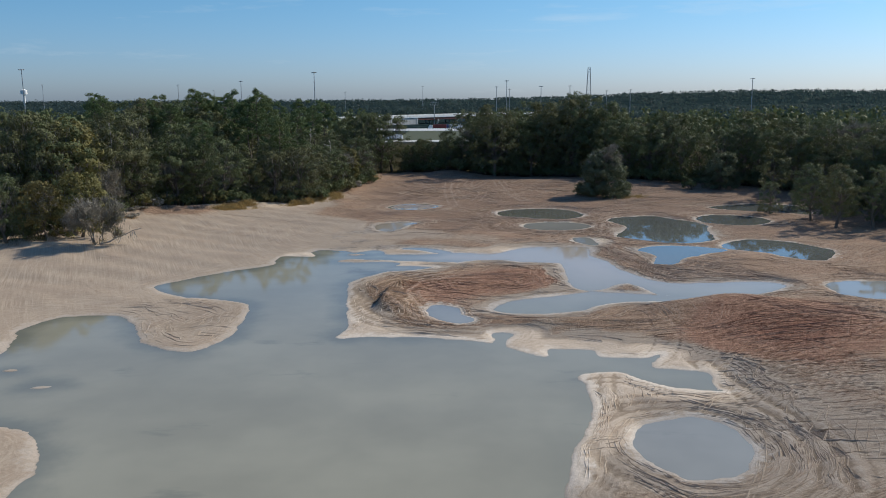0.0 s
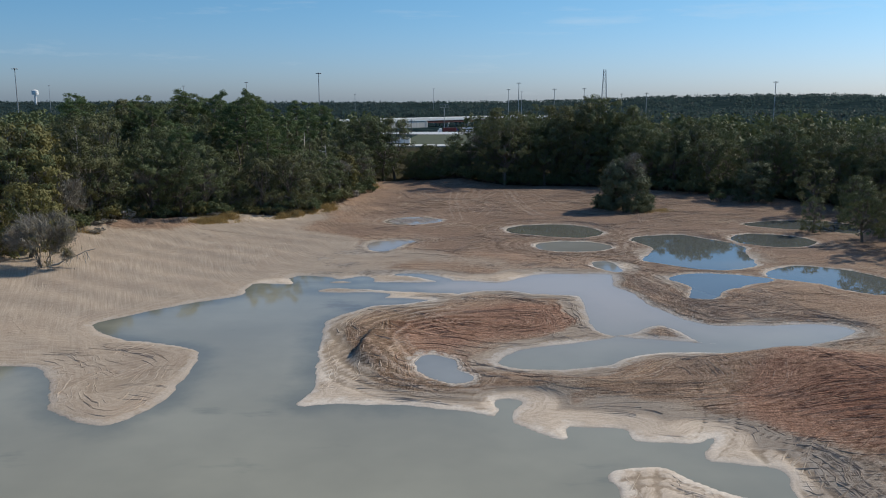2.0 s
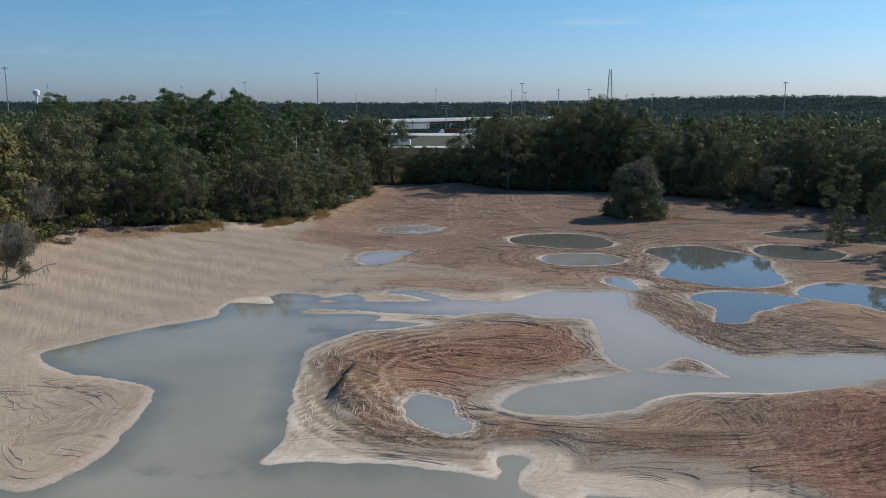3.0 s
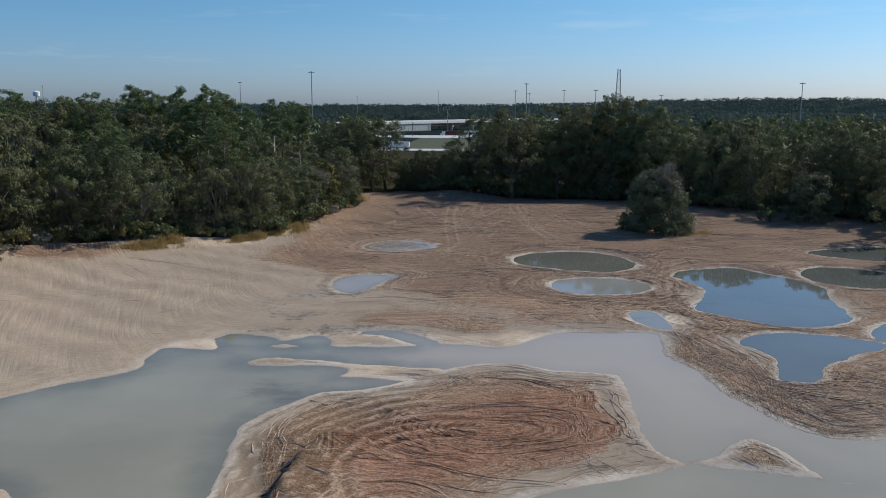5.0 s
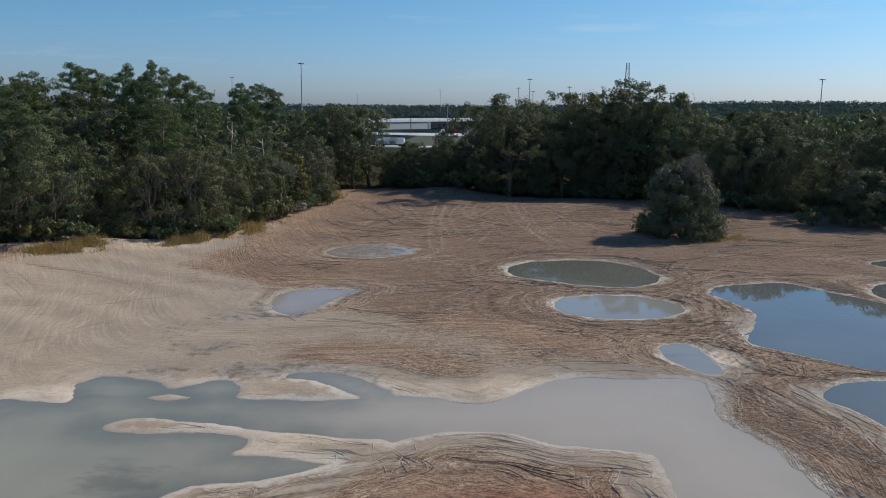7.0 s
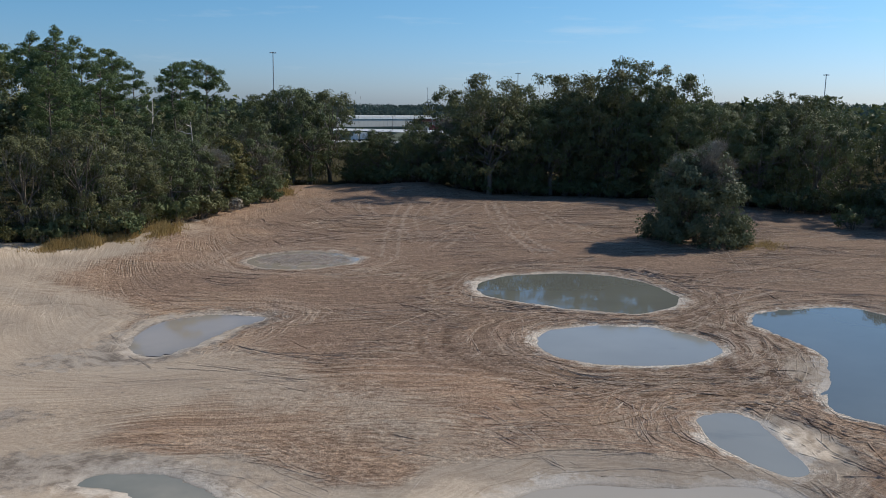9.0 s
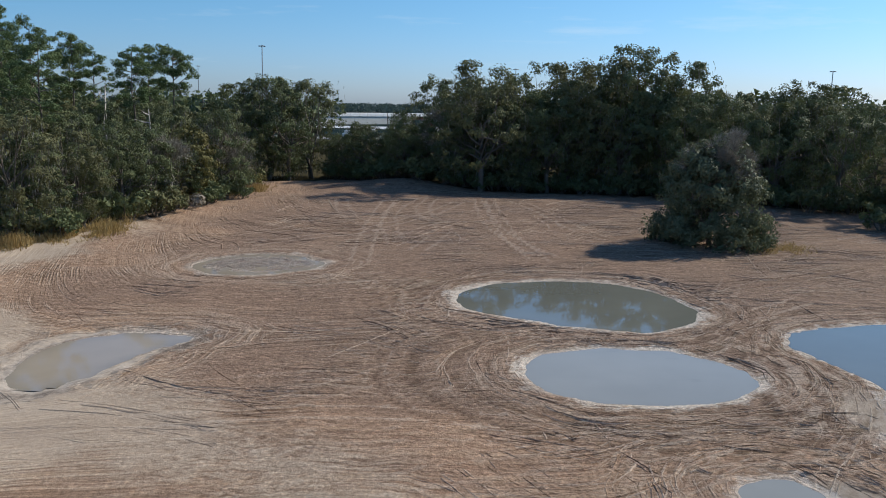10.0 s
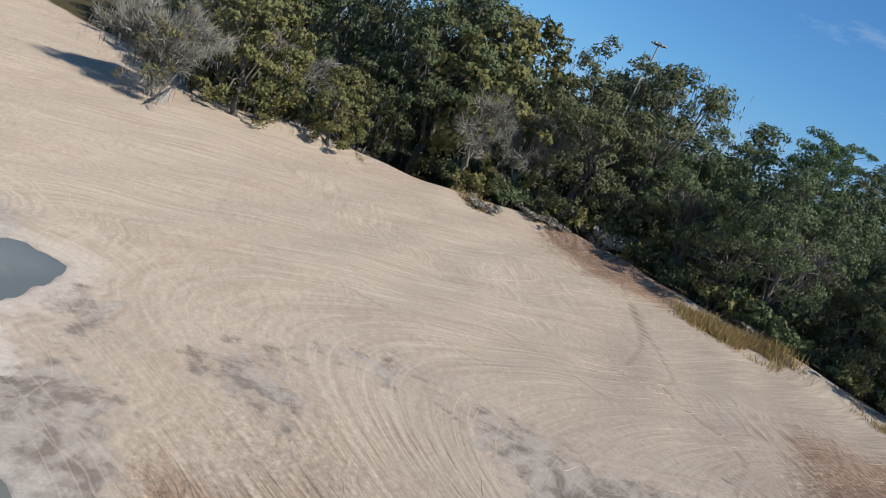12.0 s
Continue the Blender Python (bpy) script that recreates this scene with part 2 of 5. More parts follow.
    deep = m.math("ADD", m.math("MULTIPLY", streak, m.step(pale, 0.2, 0.9, 0.8, 0.19)), m.math("MULTIPLY", grain, m.step(pale, 0.2, 0.9, 0.5, 0.22)))
    deep = m.math("ADD", deep, m.math("MULTIPLY", lump, m.step(pale, 0.2, 0.9, 0.75, 0.22)))
    deep = m.math("ADD", deep, m.math("MULTIPLY", m.math("SUBTRACT", kerb, wheel), m.step(pale, 0.2, 0.8, 0.22, 0.02)))
    m.bump(m.math("MULTIPLY", deep, m.step(pale, 1.0, 1.6, 1.0, 0.5)), 1.0, 0.15)
    return m.m


def water_material(name, c, rough=0.03, milky=0.0):
    m = Mat(name, rough, 0, 0.5)
    m.p.inputs["IOR"].default_value = 1.33
    pos = m.where()
    cloud = m.noise(pos, 0.07, 4.0)
    body = m.mix(m.step(cloud, 0.3, 0.7), tuple(a * 0.88 for a in c), tuple(a * 1.08 for a in c))
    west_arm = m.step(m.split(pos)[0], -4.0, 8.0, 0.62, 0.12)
    if milky:
        px, py, pz = m.split(pos)
        fresh_silt = m.math("MULTIPLY", m.step(py, 92.0, 122.0), m.step(px, -12.0, 6.0))
        body = m.mix(m.math("MULTIPLY", fresh_silt, milky), body, (0.402, 0.346, 0.285))
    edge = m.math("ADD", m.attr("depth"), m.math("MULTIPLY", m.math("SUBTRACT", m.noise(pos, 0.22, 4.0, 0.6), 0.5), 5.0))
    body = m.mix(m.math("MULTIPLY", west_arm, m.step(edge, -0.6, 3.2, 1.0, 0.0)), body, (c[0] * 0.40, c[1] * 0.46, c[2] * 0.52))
    body = m.mix(m.step(m.noise(m.turned(pos, 20, (0.5, 1.2, 1)), 0.16, 5.0, 0.6), 0.62, 0.74, 0.0, 0.5), body, (c[0] * 0.5, c[1] * 0.54, c[2] * 0.58))
    if milky:
        shoal = m.math("ADD", m.math("MULTIPLY", m.math("SUBTRACT", m.noise(m.turned(pos, -12, (0.6, 1.3, 1)), 0.55, 5.0, 0.65), 0.5), 2.6), m.math("SUBTRACT", 1.0, m.math("POWER", m.math("ADD", m.math("POWER", m.math("DIVIDE", m.math("ADD", px, 11.0), 4.5), 2.0), m.math("POWER", m.math("DIVIDE", m.math("SUBTRACT", py, 116.0), 4.0), 2.0)), 0.5)))
        body = m.mix(m.step(shoal, 0.30, 0.95, 0.0, 0.40), body, (0.095, 0.083, 0.072))
    m.colour(body)
    m.bump(m.noise(pos, 1.6, 2.0), 0.05, 0.02)
    return m.m


def leaf_material(name, dark, light, warm, through=0.22):
    """Leaves: colour varies by leaf and by tree, and light shines through."""
    m = Mat(name, 0.6, 0, 0.12)
    leaf = m.node("ShaderNodeNewGeometry").outputs["Random Per Island"]
    tree = m.node("ShaderNodeObjectInfo").outputs["Random"]
    c = m.mix(leaf, dark, light)
    c = m.mix(m.step(tree, 0.45, 1.0, 0.0, 0.7), c, m.mix(leaf, tuple(a * 0.6 for a in warm), warm))
    big = m.noise(m.object_place(), 0.35, 2.0)
    c = m.mix(m.step(big, 0.35, 0.7, 0.0, 0.35), c, tuple(0.5 * (a + b) for a, b in zip(light, warm)))
    m.colour(c)
    tr = m.node("ShaderNodeBsdfTranslucent")
    m.put(c, tr.inputs["Color"])
    mx = m.node("ShaderNodeMixShader")
    mx.inputs[0].default_value = through
    out = m.t.nodes["Material Output"]
    m.t.links.new(m.p.outputs[0], mx.inputs[1]), m.t.links.new(tr.outputs[0], mx.inputs[2]), m.t.links.new(mx.outputs[0], out.inputs["Surface"])
    return m.m


SOIL = soil_material()
LAKE = water_material("turbid_water", (0.280, 0.269, 0.208), 0.05, 0.9)
POND = water_material("pond_water", (0.120, 0.130, 0.124), 0.02)
MURKY = water_material("murky_water", (0.142, 0.146, 0.126), 0.03)
BLUISH = water_material("cool_grey_water", (0.262, 0.262, 0.240), 0.03)
SHALLOW = water_material("milky_water", (0.335, 0.285, 0.225), 0.05)
OAK_LEAF = leaf_material("oak_leaves", (0.098, 0.124, 0.060), (0.146, 0.174, 0.080), (0.184, 0.172, 0.084), 0.20)
PINE_LEAF = leaf_material("pine_needles", (0.092, 0.138, 0.062), (0.138, 0.188, 0.082), (0.160, 0.195, 0.078), 0.22)
AUTUMN_LEAF = leaf_material("yellowing_leaves", (0.110, 0.110, 0.040), (0.235, 0.220, 0.085), (0.235, 0.175, 0.080))
DUSTY_LEAF = leaf_material("grey_green_leaves", (0.105, 0.128, 0.074), (0.160, 0.185, 0.108), (0.17, 0.190, 0.11))
# distant leaves carry the blue of the haze in their colour
HAZY_LEAF = leaf_material("hazy_far_foliage", (0.046, 0.074, 0.070), (0.060, 0.090, 0.083), (0.056, 0.082, 0.074), 0.5)
MOSS = leaf_material("hanging_moss", (0.12, 0.125, 0.105), (0.235, 0.24, 0.20), (0.20, 0.20, 0.165), 0.3)
TWIG = leaf_material("grey_twigs", (0.20, 0.182, 0.148), (0.36, 0.33, 0.27), (0.31, 0.27, 0.21), 0.05)
GRASS = leaf_material("dry_grass", (0.26, 0.185, 0.075), (0.48, 0.36, 0.165), (0.40, 0.27, 0.12), 0.25)
BARK = plain("bark", (0.150, 0.128, 0.104), 0.9, 0, 0.25, 3.0)
PALE_BARK = plain("bleached_wood", (0.42, 0.40, 0.36), 0.85, 0, 0.2, 3.0)
CONCRETE = plain("concrete", (0.50, 0.50, 0.48), 0.85, 0, 0.08, 0.2)
GREY_BARK = plain("lichened_bark", (0.22, 0.205, 0.18), 0.9, 0, 0.25, 3.0)
WHITE = plain("white_concrete", (0.80, 0.80, 0.78), 0.7, 0, 0.06, 0.3)
STEEL = plain("galvanised_steel", (0.36, 0.37, 0.38), 0.5, 0.4, 0.1, 1.0)
RUST = plain("red_girder_paint", (0.20, 0.075, 0.055), 0.7, 0, 0.15, 0.5)
ASPHALT = plain("asphalt", (0.06, 0.06, 0.06), 0.9, 0, 0.15, 0.4)
VERGE = plain("mown_verge", (0.062, 0.074, 0.040), 0.95, 0, 0.3, 0.3)
DARK = plain("dark_rubber", (0.025, 0.025, 0.025), 0.8)
BLUE = plain("blue_paint", (0.03, 0.07, 0.22), 0.5)
CRIMSON = plain("maroon_paint", (0.13, 0.030, 0.028), 0.5)
GLASS = plain("dark_glass", (0.02, 0.025, 0.03), 0.1)


# ---- mesh helpers ----
def as_mesh(name, verts, faces, material, smooth=False):
    me = bpy.data.meshes.new(name)
    me.from_pydata(np.asarray(verts, float).tolist() if not isinstance(verts, list) else verts, [], faces if isinstance(faces, list) else faces.tolist())
    me.materials.append(material)
    if smooth:
        me.polygons.foreach_set("use_smooth", [True] * len(me.polygons))
    me.update()
    return me


def child(name, me, parent, label=""):
    ob = new(name, me)
    ob.parent = parent
    return tagged(ob, label)


def part(name, bm, material, parent, label=""):
    me = bpy.data.meshes.new(name)
    bm.to_mesh(me)
    bm.free()
    me.materials.append(material)
    return child(name, me, parent, label)


def thing(name, x, y, z, label, category, group="", kind="", turn=0.0):
    ob = tagged(new(name), label, category, group, kind)
    ob.matrix_basis = pose(x, y, z, 0, 0, turn)
    return ob


def box(bm, cx, cy, cz, sx, sy, sz, bevel=0.0):
    r = bmesh.ops.create_cube(bm, size=1.0, matrix=Matrix.Translation((cx, cy, cz)) @ Matrix.Diagonal((sx, sy, sz, 1)))
    if bevel:
        edges = list({e for v in r["verts"] for e in v.link_edges})
        bmesh.ops.bevel(bm, geom=edges, offset=bevel, segments=1, affect="EDGES")
    return bm


def rod(bm, a, b, r0, r1, sides=8):
    a, b = Vector(a), Vector(b)
    m = Matrix.Translation((a + b) / 2) @ (b - a).to_track_quat("Z", "Y").to_matrix().to_4x4()
    bmesh.ops.create_cone(bm, cap_ends=True, segments=sides, radius1=r0, radius2=r1, depth=(b - a).length, matrix=m)
    return bm


def tube(pts, radii, sides=6):
    """Rings joined along a line of points."""
    V, F = [], []
    for i, (p, r) in enumerate(zip(pts, radii)):
        p = Vector(p)
        d = Vector(pts[min(i + 1, len(pts) - 1)]) - Vector(pts[max(i - 1, 0)])
        q = d.to_track_quat("Z", "Y")
        for k in range(sides):
            a = 2 * math.pi * k / sides
            V.append(tuple(p + q @ Vector((r * math.cos(a), r * math.sin(a), 0))))
        if i:
            o = (i - 1) * sides
            for k in range(sides):
                k2 = (k + 1) % sides
                F.append((o + k, o + k2, o + sides + k2, o + sides + k))
    return V, F


def join(pieces):
    V, F = [], []
    for v, f in pieces:
        o = len(V)
        V += v
        F += [tuple(i + o for i in face) for face in f]
    return V, F


# ---- the plan ----
def rounded(points, cuts=4):
    """A closed outline rounded through its corners."""
    p = np.array(points, float)
    out = []
    for i in range(len(p)):
        a, b, c, d = p[i - 1], p[i], p[(i + 1) % len(p)], p[(i + 2) % len(p)]
        for k in range(cuts):
            t = k / cuts
            out.append(b + 0.4 * t * (c - a) + t * t * (3 * (c - b) - 0.8 * (c - a) - 0.4 * (d - b)) + t ** 3 * (2 * (b - c) + 0.4 * (c - a) + 0.4 * (d - b)))
    return np.array(out)


def distance(X, Y, outline):
    """Signed distance to a closed outline: negative inside."""
    X, Y = X.ravel(), Y.ravel()
    best, inside = np.full(X.shape, 1e9), np.zeros(X.shape, bool)
    for (ax, ay), (bx, by) in zip(outline, np.roll(outline, -1, 0)):
        ex, ey = bx - ax, by - ay
        t = np.clip(((X - ax) * ex + (Y - ay) * ey) / (ex * ex + ey * ey + 1e-12), 0, 1)
        best = np.minimum(best, (X - ax - t * ex) ** 2 + (Y - ay - t * ey) ** 2)
        cross = (ay > Y) != (by > Y)
        if ey != 0:
            inside ^= cross & (X < ax + (Y - ay) * ex / ey)
    return np.where(inside, -1, 1) * np.sqrt(best)


WEST_SHORE = [(-16.9, 9.2), (-21.7, 39.4), (-23.9, 50.0), (-23.8, 52.4), (-25.6, 56.7), (-27.6, 59.1), (-30.5, 60.2), (-39.7, 61.7), (-45.8, 66.4), (-43.7, 74.2), (-40.2, 77.5),
              (-41.5, 82.8), (-42.9, 85.9), (-41.0, 91.2), (-34.8, 91.7), (-31.1, 87.1), (-28.5, 82.0), (-25.1, 79.2), (-22.0, 78.8), (-20.0, 83.5),
              (-20.3, 89.3), (-21.7, 97.1), (-25.6, 99.4), (-31.6, 101.5), (-36.2, 106.4), (-32.7, 112.1), (-28.3, 117.1), (-24.3, 120.6), (-24.8, 127.2),
              (-19.8, 126.9), (-19.7, 129.1), (-19.7, 132.4), (-15.0, 131.4)]
SOUTH_SHORE = [(-11.0, 125.2), (-9.5, 114.7), (-11.5, 108.9), (-10.9, 102.1), (-9.4, 92.5), (-8.6, 87.3), (-9.1, 83.4), (-6.0, 83.8), (-0.3, 83.7), (4.8, 82.5),
               (6.5, 81.8), (6.7, 85.1), (8.6, 85.0), (7.8, 80.8), (11.3, 77.5), (12.0, 80.0), (16.0, 79.7), (16.2, 77.6), (19.8, 77.1), (22.1, 78.4),
               (20.5, 74.7), (22.6, 74.0), (24.9, 73.2), (24.6, 69.6), (25.2, 68.6), (22.8, 68.9), (19.5, 70.9), (17.1, 73.4), (13.5, 72.3),
               (14.0, 68.8), (13.4, 62.6), (11.7, 57.5), (10.6, 52.3), (10.1, 49.8), (9.2, 40.3), (12.8, 9.5)]
NORTH_ARM = [(-20.2, 129.4), (-20.2, 131.2), (-19.5, 132.1), (-17.0, 132.0), (-15.5, 130.4), (-13.9, 130.2), (-12.5, 131.2), (-10.6, 132.2), (-9.2, 130.6), (-9.0, 128.9), (-5.7, 128.6),
             (-2.7, 128.7), (-0.8, 129.6), (-2.2, 131.0), (-4.2, 132.9), (-6.6, 133.3), (-6.2, 134.3), (-3.6, 134.5), (-1.0, 133.0), (0.9, 131.2), (1.6, 130.2), (3.9, 130.1), (5.4, 129.3), (7.3, 129.1), (9.1, 130.6), (11.2, 133.4), (13.6, 134.8), (18.1, 135.1), (22.7, 135.3),
             (22.9, 131.5), (22.3, 127.7), (24.2, 123.0), (25.1, 117.7), (26.8, 113.1), (27.8, 110.8), (30.3, 108.8), (36.0, 109.2), (42.0, 109.8), (44.2, 107.6), (41.2, 104.3), (37.6, 101.9),
             (33.0, 100.2), (29.1, 99.0), (25.2, 99.1), (21.7, 98.7), (19.0, 97.0), (17.1, 94.9), (15.1, 94.0), (12.2, 93.1), (9.5, 93.4), (7.2, 94.4), (7.6, 97.0), (9.8, 99.4), (13.0, 101.0),
             (16.2, 102.4), (19.0, 104.0), (17.9, 105.6), (17.2, 108.6), (17.3, 116.2), (17.4, 121.0), (16.5, 122.2), (12.3, 122.8), (9.1, 124.4), (7.0, 124.5), (3.7, 123.8), (1.0, 121.0), (-1.4, 118.6),
             (-4.2, 116.9), (-7.3, 116.1), (-10.7, 111.7), (-12.8, 115.7)]
ISLES = [
    [(18.6, 104.6), (20.3, 104.9), (21.7, 106.4), (22.8, 107.8), (24.4, 108.7), (25.5, 107.2), (26.3, 105.0), (27.3, 102.6), (30.2, 101.2), (26.2, 102.4), (23.2, 103.2), (20.7, 103.7)],
    [(-15.6, 123.4), (-14.7, 124.4), (-13.0, 125.0), (-10.4, 124.8), (-8.1, 124.3), (-5.4, 123.6), (-2.9, 123.3), (-0.7, 122.8), (2.0, 122.8), (3.0, 120.5), (1.0, 118.6), (-0.3, 119.2), (-2.1, 119.4),
     (-4.1, 119.9), (-6.3, 120.0), (-6.0, 121.1), (-6.4, 122.2), (-7.9, 122.8), (-10.0, 122.8), (-12.6, 122.5), (-14.6, 122.6)],
    [(-14.8, 128.4), (-13.5, 129.2), (-11.9, 128.8), (-13.1, 128.0)],
    [(-32.8, 68.3), (-31.7, 69.1), (-30.7, 68.9), (-31.7, 68.1)],
    [(-37.6, 72.7), (-36.7, 73.4), (-35.7, 73.1), (-36.6, 72.5)],
]
PONDS = {
    "crater": [(15.8, 57.5), (17.0, 61.0), (21.0, 62.9), (23.2, 60.6), (23.7, 57.7), (22.2, 54.0), (18.5, 52.4), (16.6, 54.5)],
    "inner": [(-0.3, 95.2), (0.1, 96.7), (1.1, 96.9), (2.8, 95.4), (3.2, 92.8), (4.5, 91.2), (4.5, 90.0), (3.1, 89.4), (1.2, 90.6), (-0.1, 92.7)],
    "far_round": [(9.7, 175.0), (11.9, 179.3), (17.0, 181.6), (22.6, 181.2), (25.7, 177.4), (27.0, 172.5), (25.7, 169.2), (22.5, 166.6), (18.0, 167.3), (13.5, 169.2), (10.5, 171.4)],
    "near_round": [(14.1, 157.4), (15.3, 160.3), (18.9, 162.0), (22.9, 161.6), (25.4, 159.4), (26.2, 156.7), (24.5, 154.1), (20.8, 152.7), (17.3, 152.9), (15.0, 154.7)],
    "slanted": [(-12.3, 152.4), (-13.4, 155.3), (-13.6, 158.3), (-12.4, 160.6), (-10.2, 161.8), (-6.9, 161.6), (-7.8, 158.8), (-8.9, 154.8), (-9.9, 152.8), (-11.2, 151.9)],
    "dried": [(-13.8, 183.8), (-13.1, 187.6), (-9.8, 190.4), (-6.2, 190.0), (-3.0, 187.1), (-3.8, 184.1), (-7.5, 181.3), (-11.0, 181.0)],
    "small": [(21.7, 143.4), (23.8, 144.3), (24.5, 142.4), (24.6, 140.0), (25.0, 137.4), (23.8, 136.9), (22.4, 138.9), (21.7, 140.8)],
    "large": [(31.3, 165.6), (35.9, 168.9), (40.4, 170.0), (42.9, 166.5), (45.4, 163.0), (47.6, 158.5), (46.2, 151.6), (45.7, 147.4), (45.0, 143.2), (43.3, 140.8), (39.8, 139.0), (36.5, 139.4), (32.8, 142.4), (29.8, 145.4), (30.3, 147.8), (32.7, 153.7), (33.0, 156.9), (32.0, 160.6)],
    "ragged": [(30.6, 132.2), (32.5, 134.9), (35.3, 135.8), (38.0, 135.6), (41.4, 134.7), (43.8, 132.4), (40.9, 130.0), (37.6, 127.6), (35.0, 124.6), (33.4, 121.5), (31.0, 121.6), (31.6, 124.1), (32.4, 127.0), (31.5, 130.4)],
    "east": [(44.5, 134.1), (45.3, 136.9), (47.7, 139.9), (51.5, 141.9), (56.8, 138.5), (59.8, 132.0), (57.9, 127.0), (55.4, 124.2), (52.4, 125.7), (50.3, 129.6), (47.1, 132.0)],
    "east_oval": [(48.4, 165.4), (49.8, 169.0), (52.4, 171.0), (57.0, 170.6), (60.8, 166.8), (61.0, 162.4), (57.0, 158.6), (53.0, 158.4), (49.2, 161.2)],
    "far_east": [(55.5, 183.2), (61.7, 187.3), (68.7, 188.7), (75.5, 183.3), (72.0, 172.9), (67.0, 177.3), (61.4, 178.1)],
    "south_east": [(49.8, 107.7), (53.2, 109.4), (58.0, 108.7), (59.3, 102.3), (53.8, 100.5), (49.7, 102.7)],
}
WOODS_EDGE = [(-112, 60), (-110, 100), (-82, 126), (-64, 141), (-64, 154), (-66, 164), (-60.5, 174), (-51, 178.5), (-45.5, 183), (-40, 188), (-34, 191), (-29.5, 201), (-29, 212), (-27, 222),
              (-25, 234), (-25, 246), (-28, 257), (-16, 263), (0, 252), (8, 249), (25, 249), (38, 247), (54, 231), (69, 228), (82, 212), (87, 192), (88, 150), (95, 60)]
OPEN_GROUND = WOODS_EDGE + [(95, -60), (-112, -60)]


def smooth(a, b, v):
    t = np.clip((v - a) / (b - a), 0, 1)
    return t * t * (3 - 2 * t)


def blob(X, Y, cx, cy, rx, ry, turn=0.0):
    c, s = math.cos(radians(turn)), math.sin(radians(turn))
    u, v = (X - cx) * c + (Y - cy) * s, (Y - cy) * c - (X - cx) * s
    return np.exp(-((u / rx) ** 2 + (v / ry) ** 2))


def soft_noise(X, Y, size, seed):
    """Smooth value noise between -1 and 1."""
    rng = np.random.RandomState(seed)
    table = rng.uniform(-1, 1, (64, 64))
    u, v = X / size, Y / size
    i, j = np.floor(u).astype(int), np.floor(v).astype(int)
    f, g = u - i, v - j
    f, g = f * f * (3 - 2 * f), g * g * (3 - 2 * g)
    at = lambda a, b: table[a % 64, b % 64]
    return (at(i, j) * (1 - f) + at(i + 1, j) * f) * (1 - g) + (at(i, j + 1) * (1 - f) + at(i + 1, j + 1) * f) * g


def far_lines(start, end, first, grow):
    out, v, s = [], start, first
    while abs(v - start) < abs(end - start):
        v += s if end > start else -s
        s *= grow
        out.append(v)
    return out


GX = np.array(sorted(far_lines(-88, -4500, 3, 1.22) + list(np.arange(-88, -52, 0.7)) + list(np.arange(-52, 64, 0.40)) + list(np.arange(64, 100, 1.0)) + far_lines(100, 4500, 3, 1.22)))
GY = np.array(sorted(far_lines(44, -2000, 1.5, 1.25) + list(np.arange(44, 216, 0.40)) + list(np.arange(216, 272, 0.55)) + far_lines(272, 4600, 2, 1.12)))
X, Y = np.meshgrid(GX, GY, indexing="ij")
core = (X > -100) & (X < 105) & (Y > -20) & (Y < 300)
cx, cy = X[core], Y[core]

LAKE_LINE, ARM_LINE = rounded(WEST_SHORE + SOUTH_SHORE), rounded(NORTH_ARM)
lake_d = np.minimum(distance(cx, cy, LAKE_LINE), distance(cx, cy, ARM_LINE))
for isle in ISLES:
    lake_d = np.maximum(lake_d, -distance(cx, cy, rounded(isle)))
POND_LINES = {k: rounded(v) for k, v in PONDS.items()}
pond_d = {k: distance(cx, cy, v) for k, v in POND_LINES.items()}
wobble = 0.34 * soft_noise(cx, cy, 1.9, 3) + 0.2 * soft_noise(cx, cy, 0.75, 4)
shore_core = lake_d.copy()
for k, v in pond_d.items():
    shore_core = np.minimum(shore_core, v)
shore_core = shore_core + wobble * np.clip(np.abs(shore_core) + 0.4, 0, 1)
open_d = distance(cx, cy, np.array(OPEN_GROUND, float))

shore = np.full(X.shape, 60.0)
shore[core] = shore_core
outside = np.full(X.shape, 60.0)
outside[core] = open_d

# heights over the water
H = np.where(shore > 0, 0.13 * (1 - np.exp(-np.abs(shore) / 1.0)) + 0.016 * np.clip(shore, 0, 40), np.maximum(0.45 * shore, -1.3))
land = smooth(0.3, 5.0, shore)
near = np.exp(-((X / 400) ** 2 + ((Y - 150) / 400) ** 2))
H += land * (0.35 * smooth(-30, -62, X) * smooth(95, 140, Y) + 0.2 * blob(X, Y, -55, 150, 14, 26) + 0.55 * blob(X, Y, -57, 130, 9, 8))
H += land * 0.06 * np.sin(0.55 * X + 1.0 * Y + 2 * soft_noise(X, Y, 14, 9)) * smooth(-12, -30, X) * smooth(95, 110, Y) * smooth(185, 165, Y)
H += land * (0.16 * soft_noise(X, Y, 9, 5) + 0.09 * soft_noise(X, Y, 3.2, 6)) * near
H += smooth(0.5, 3.5, shore) * (0.35 * blob(X, Y, -3.5, 96.0, 2.3, 5.5, -8) - 0.35 * blob(X, Y, 6, 107, 6, 6))
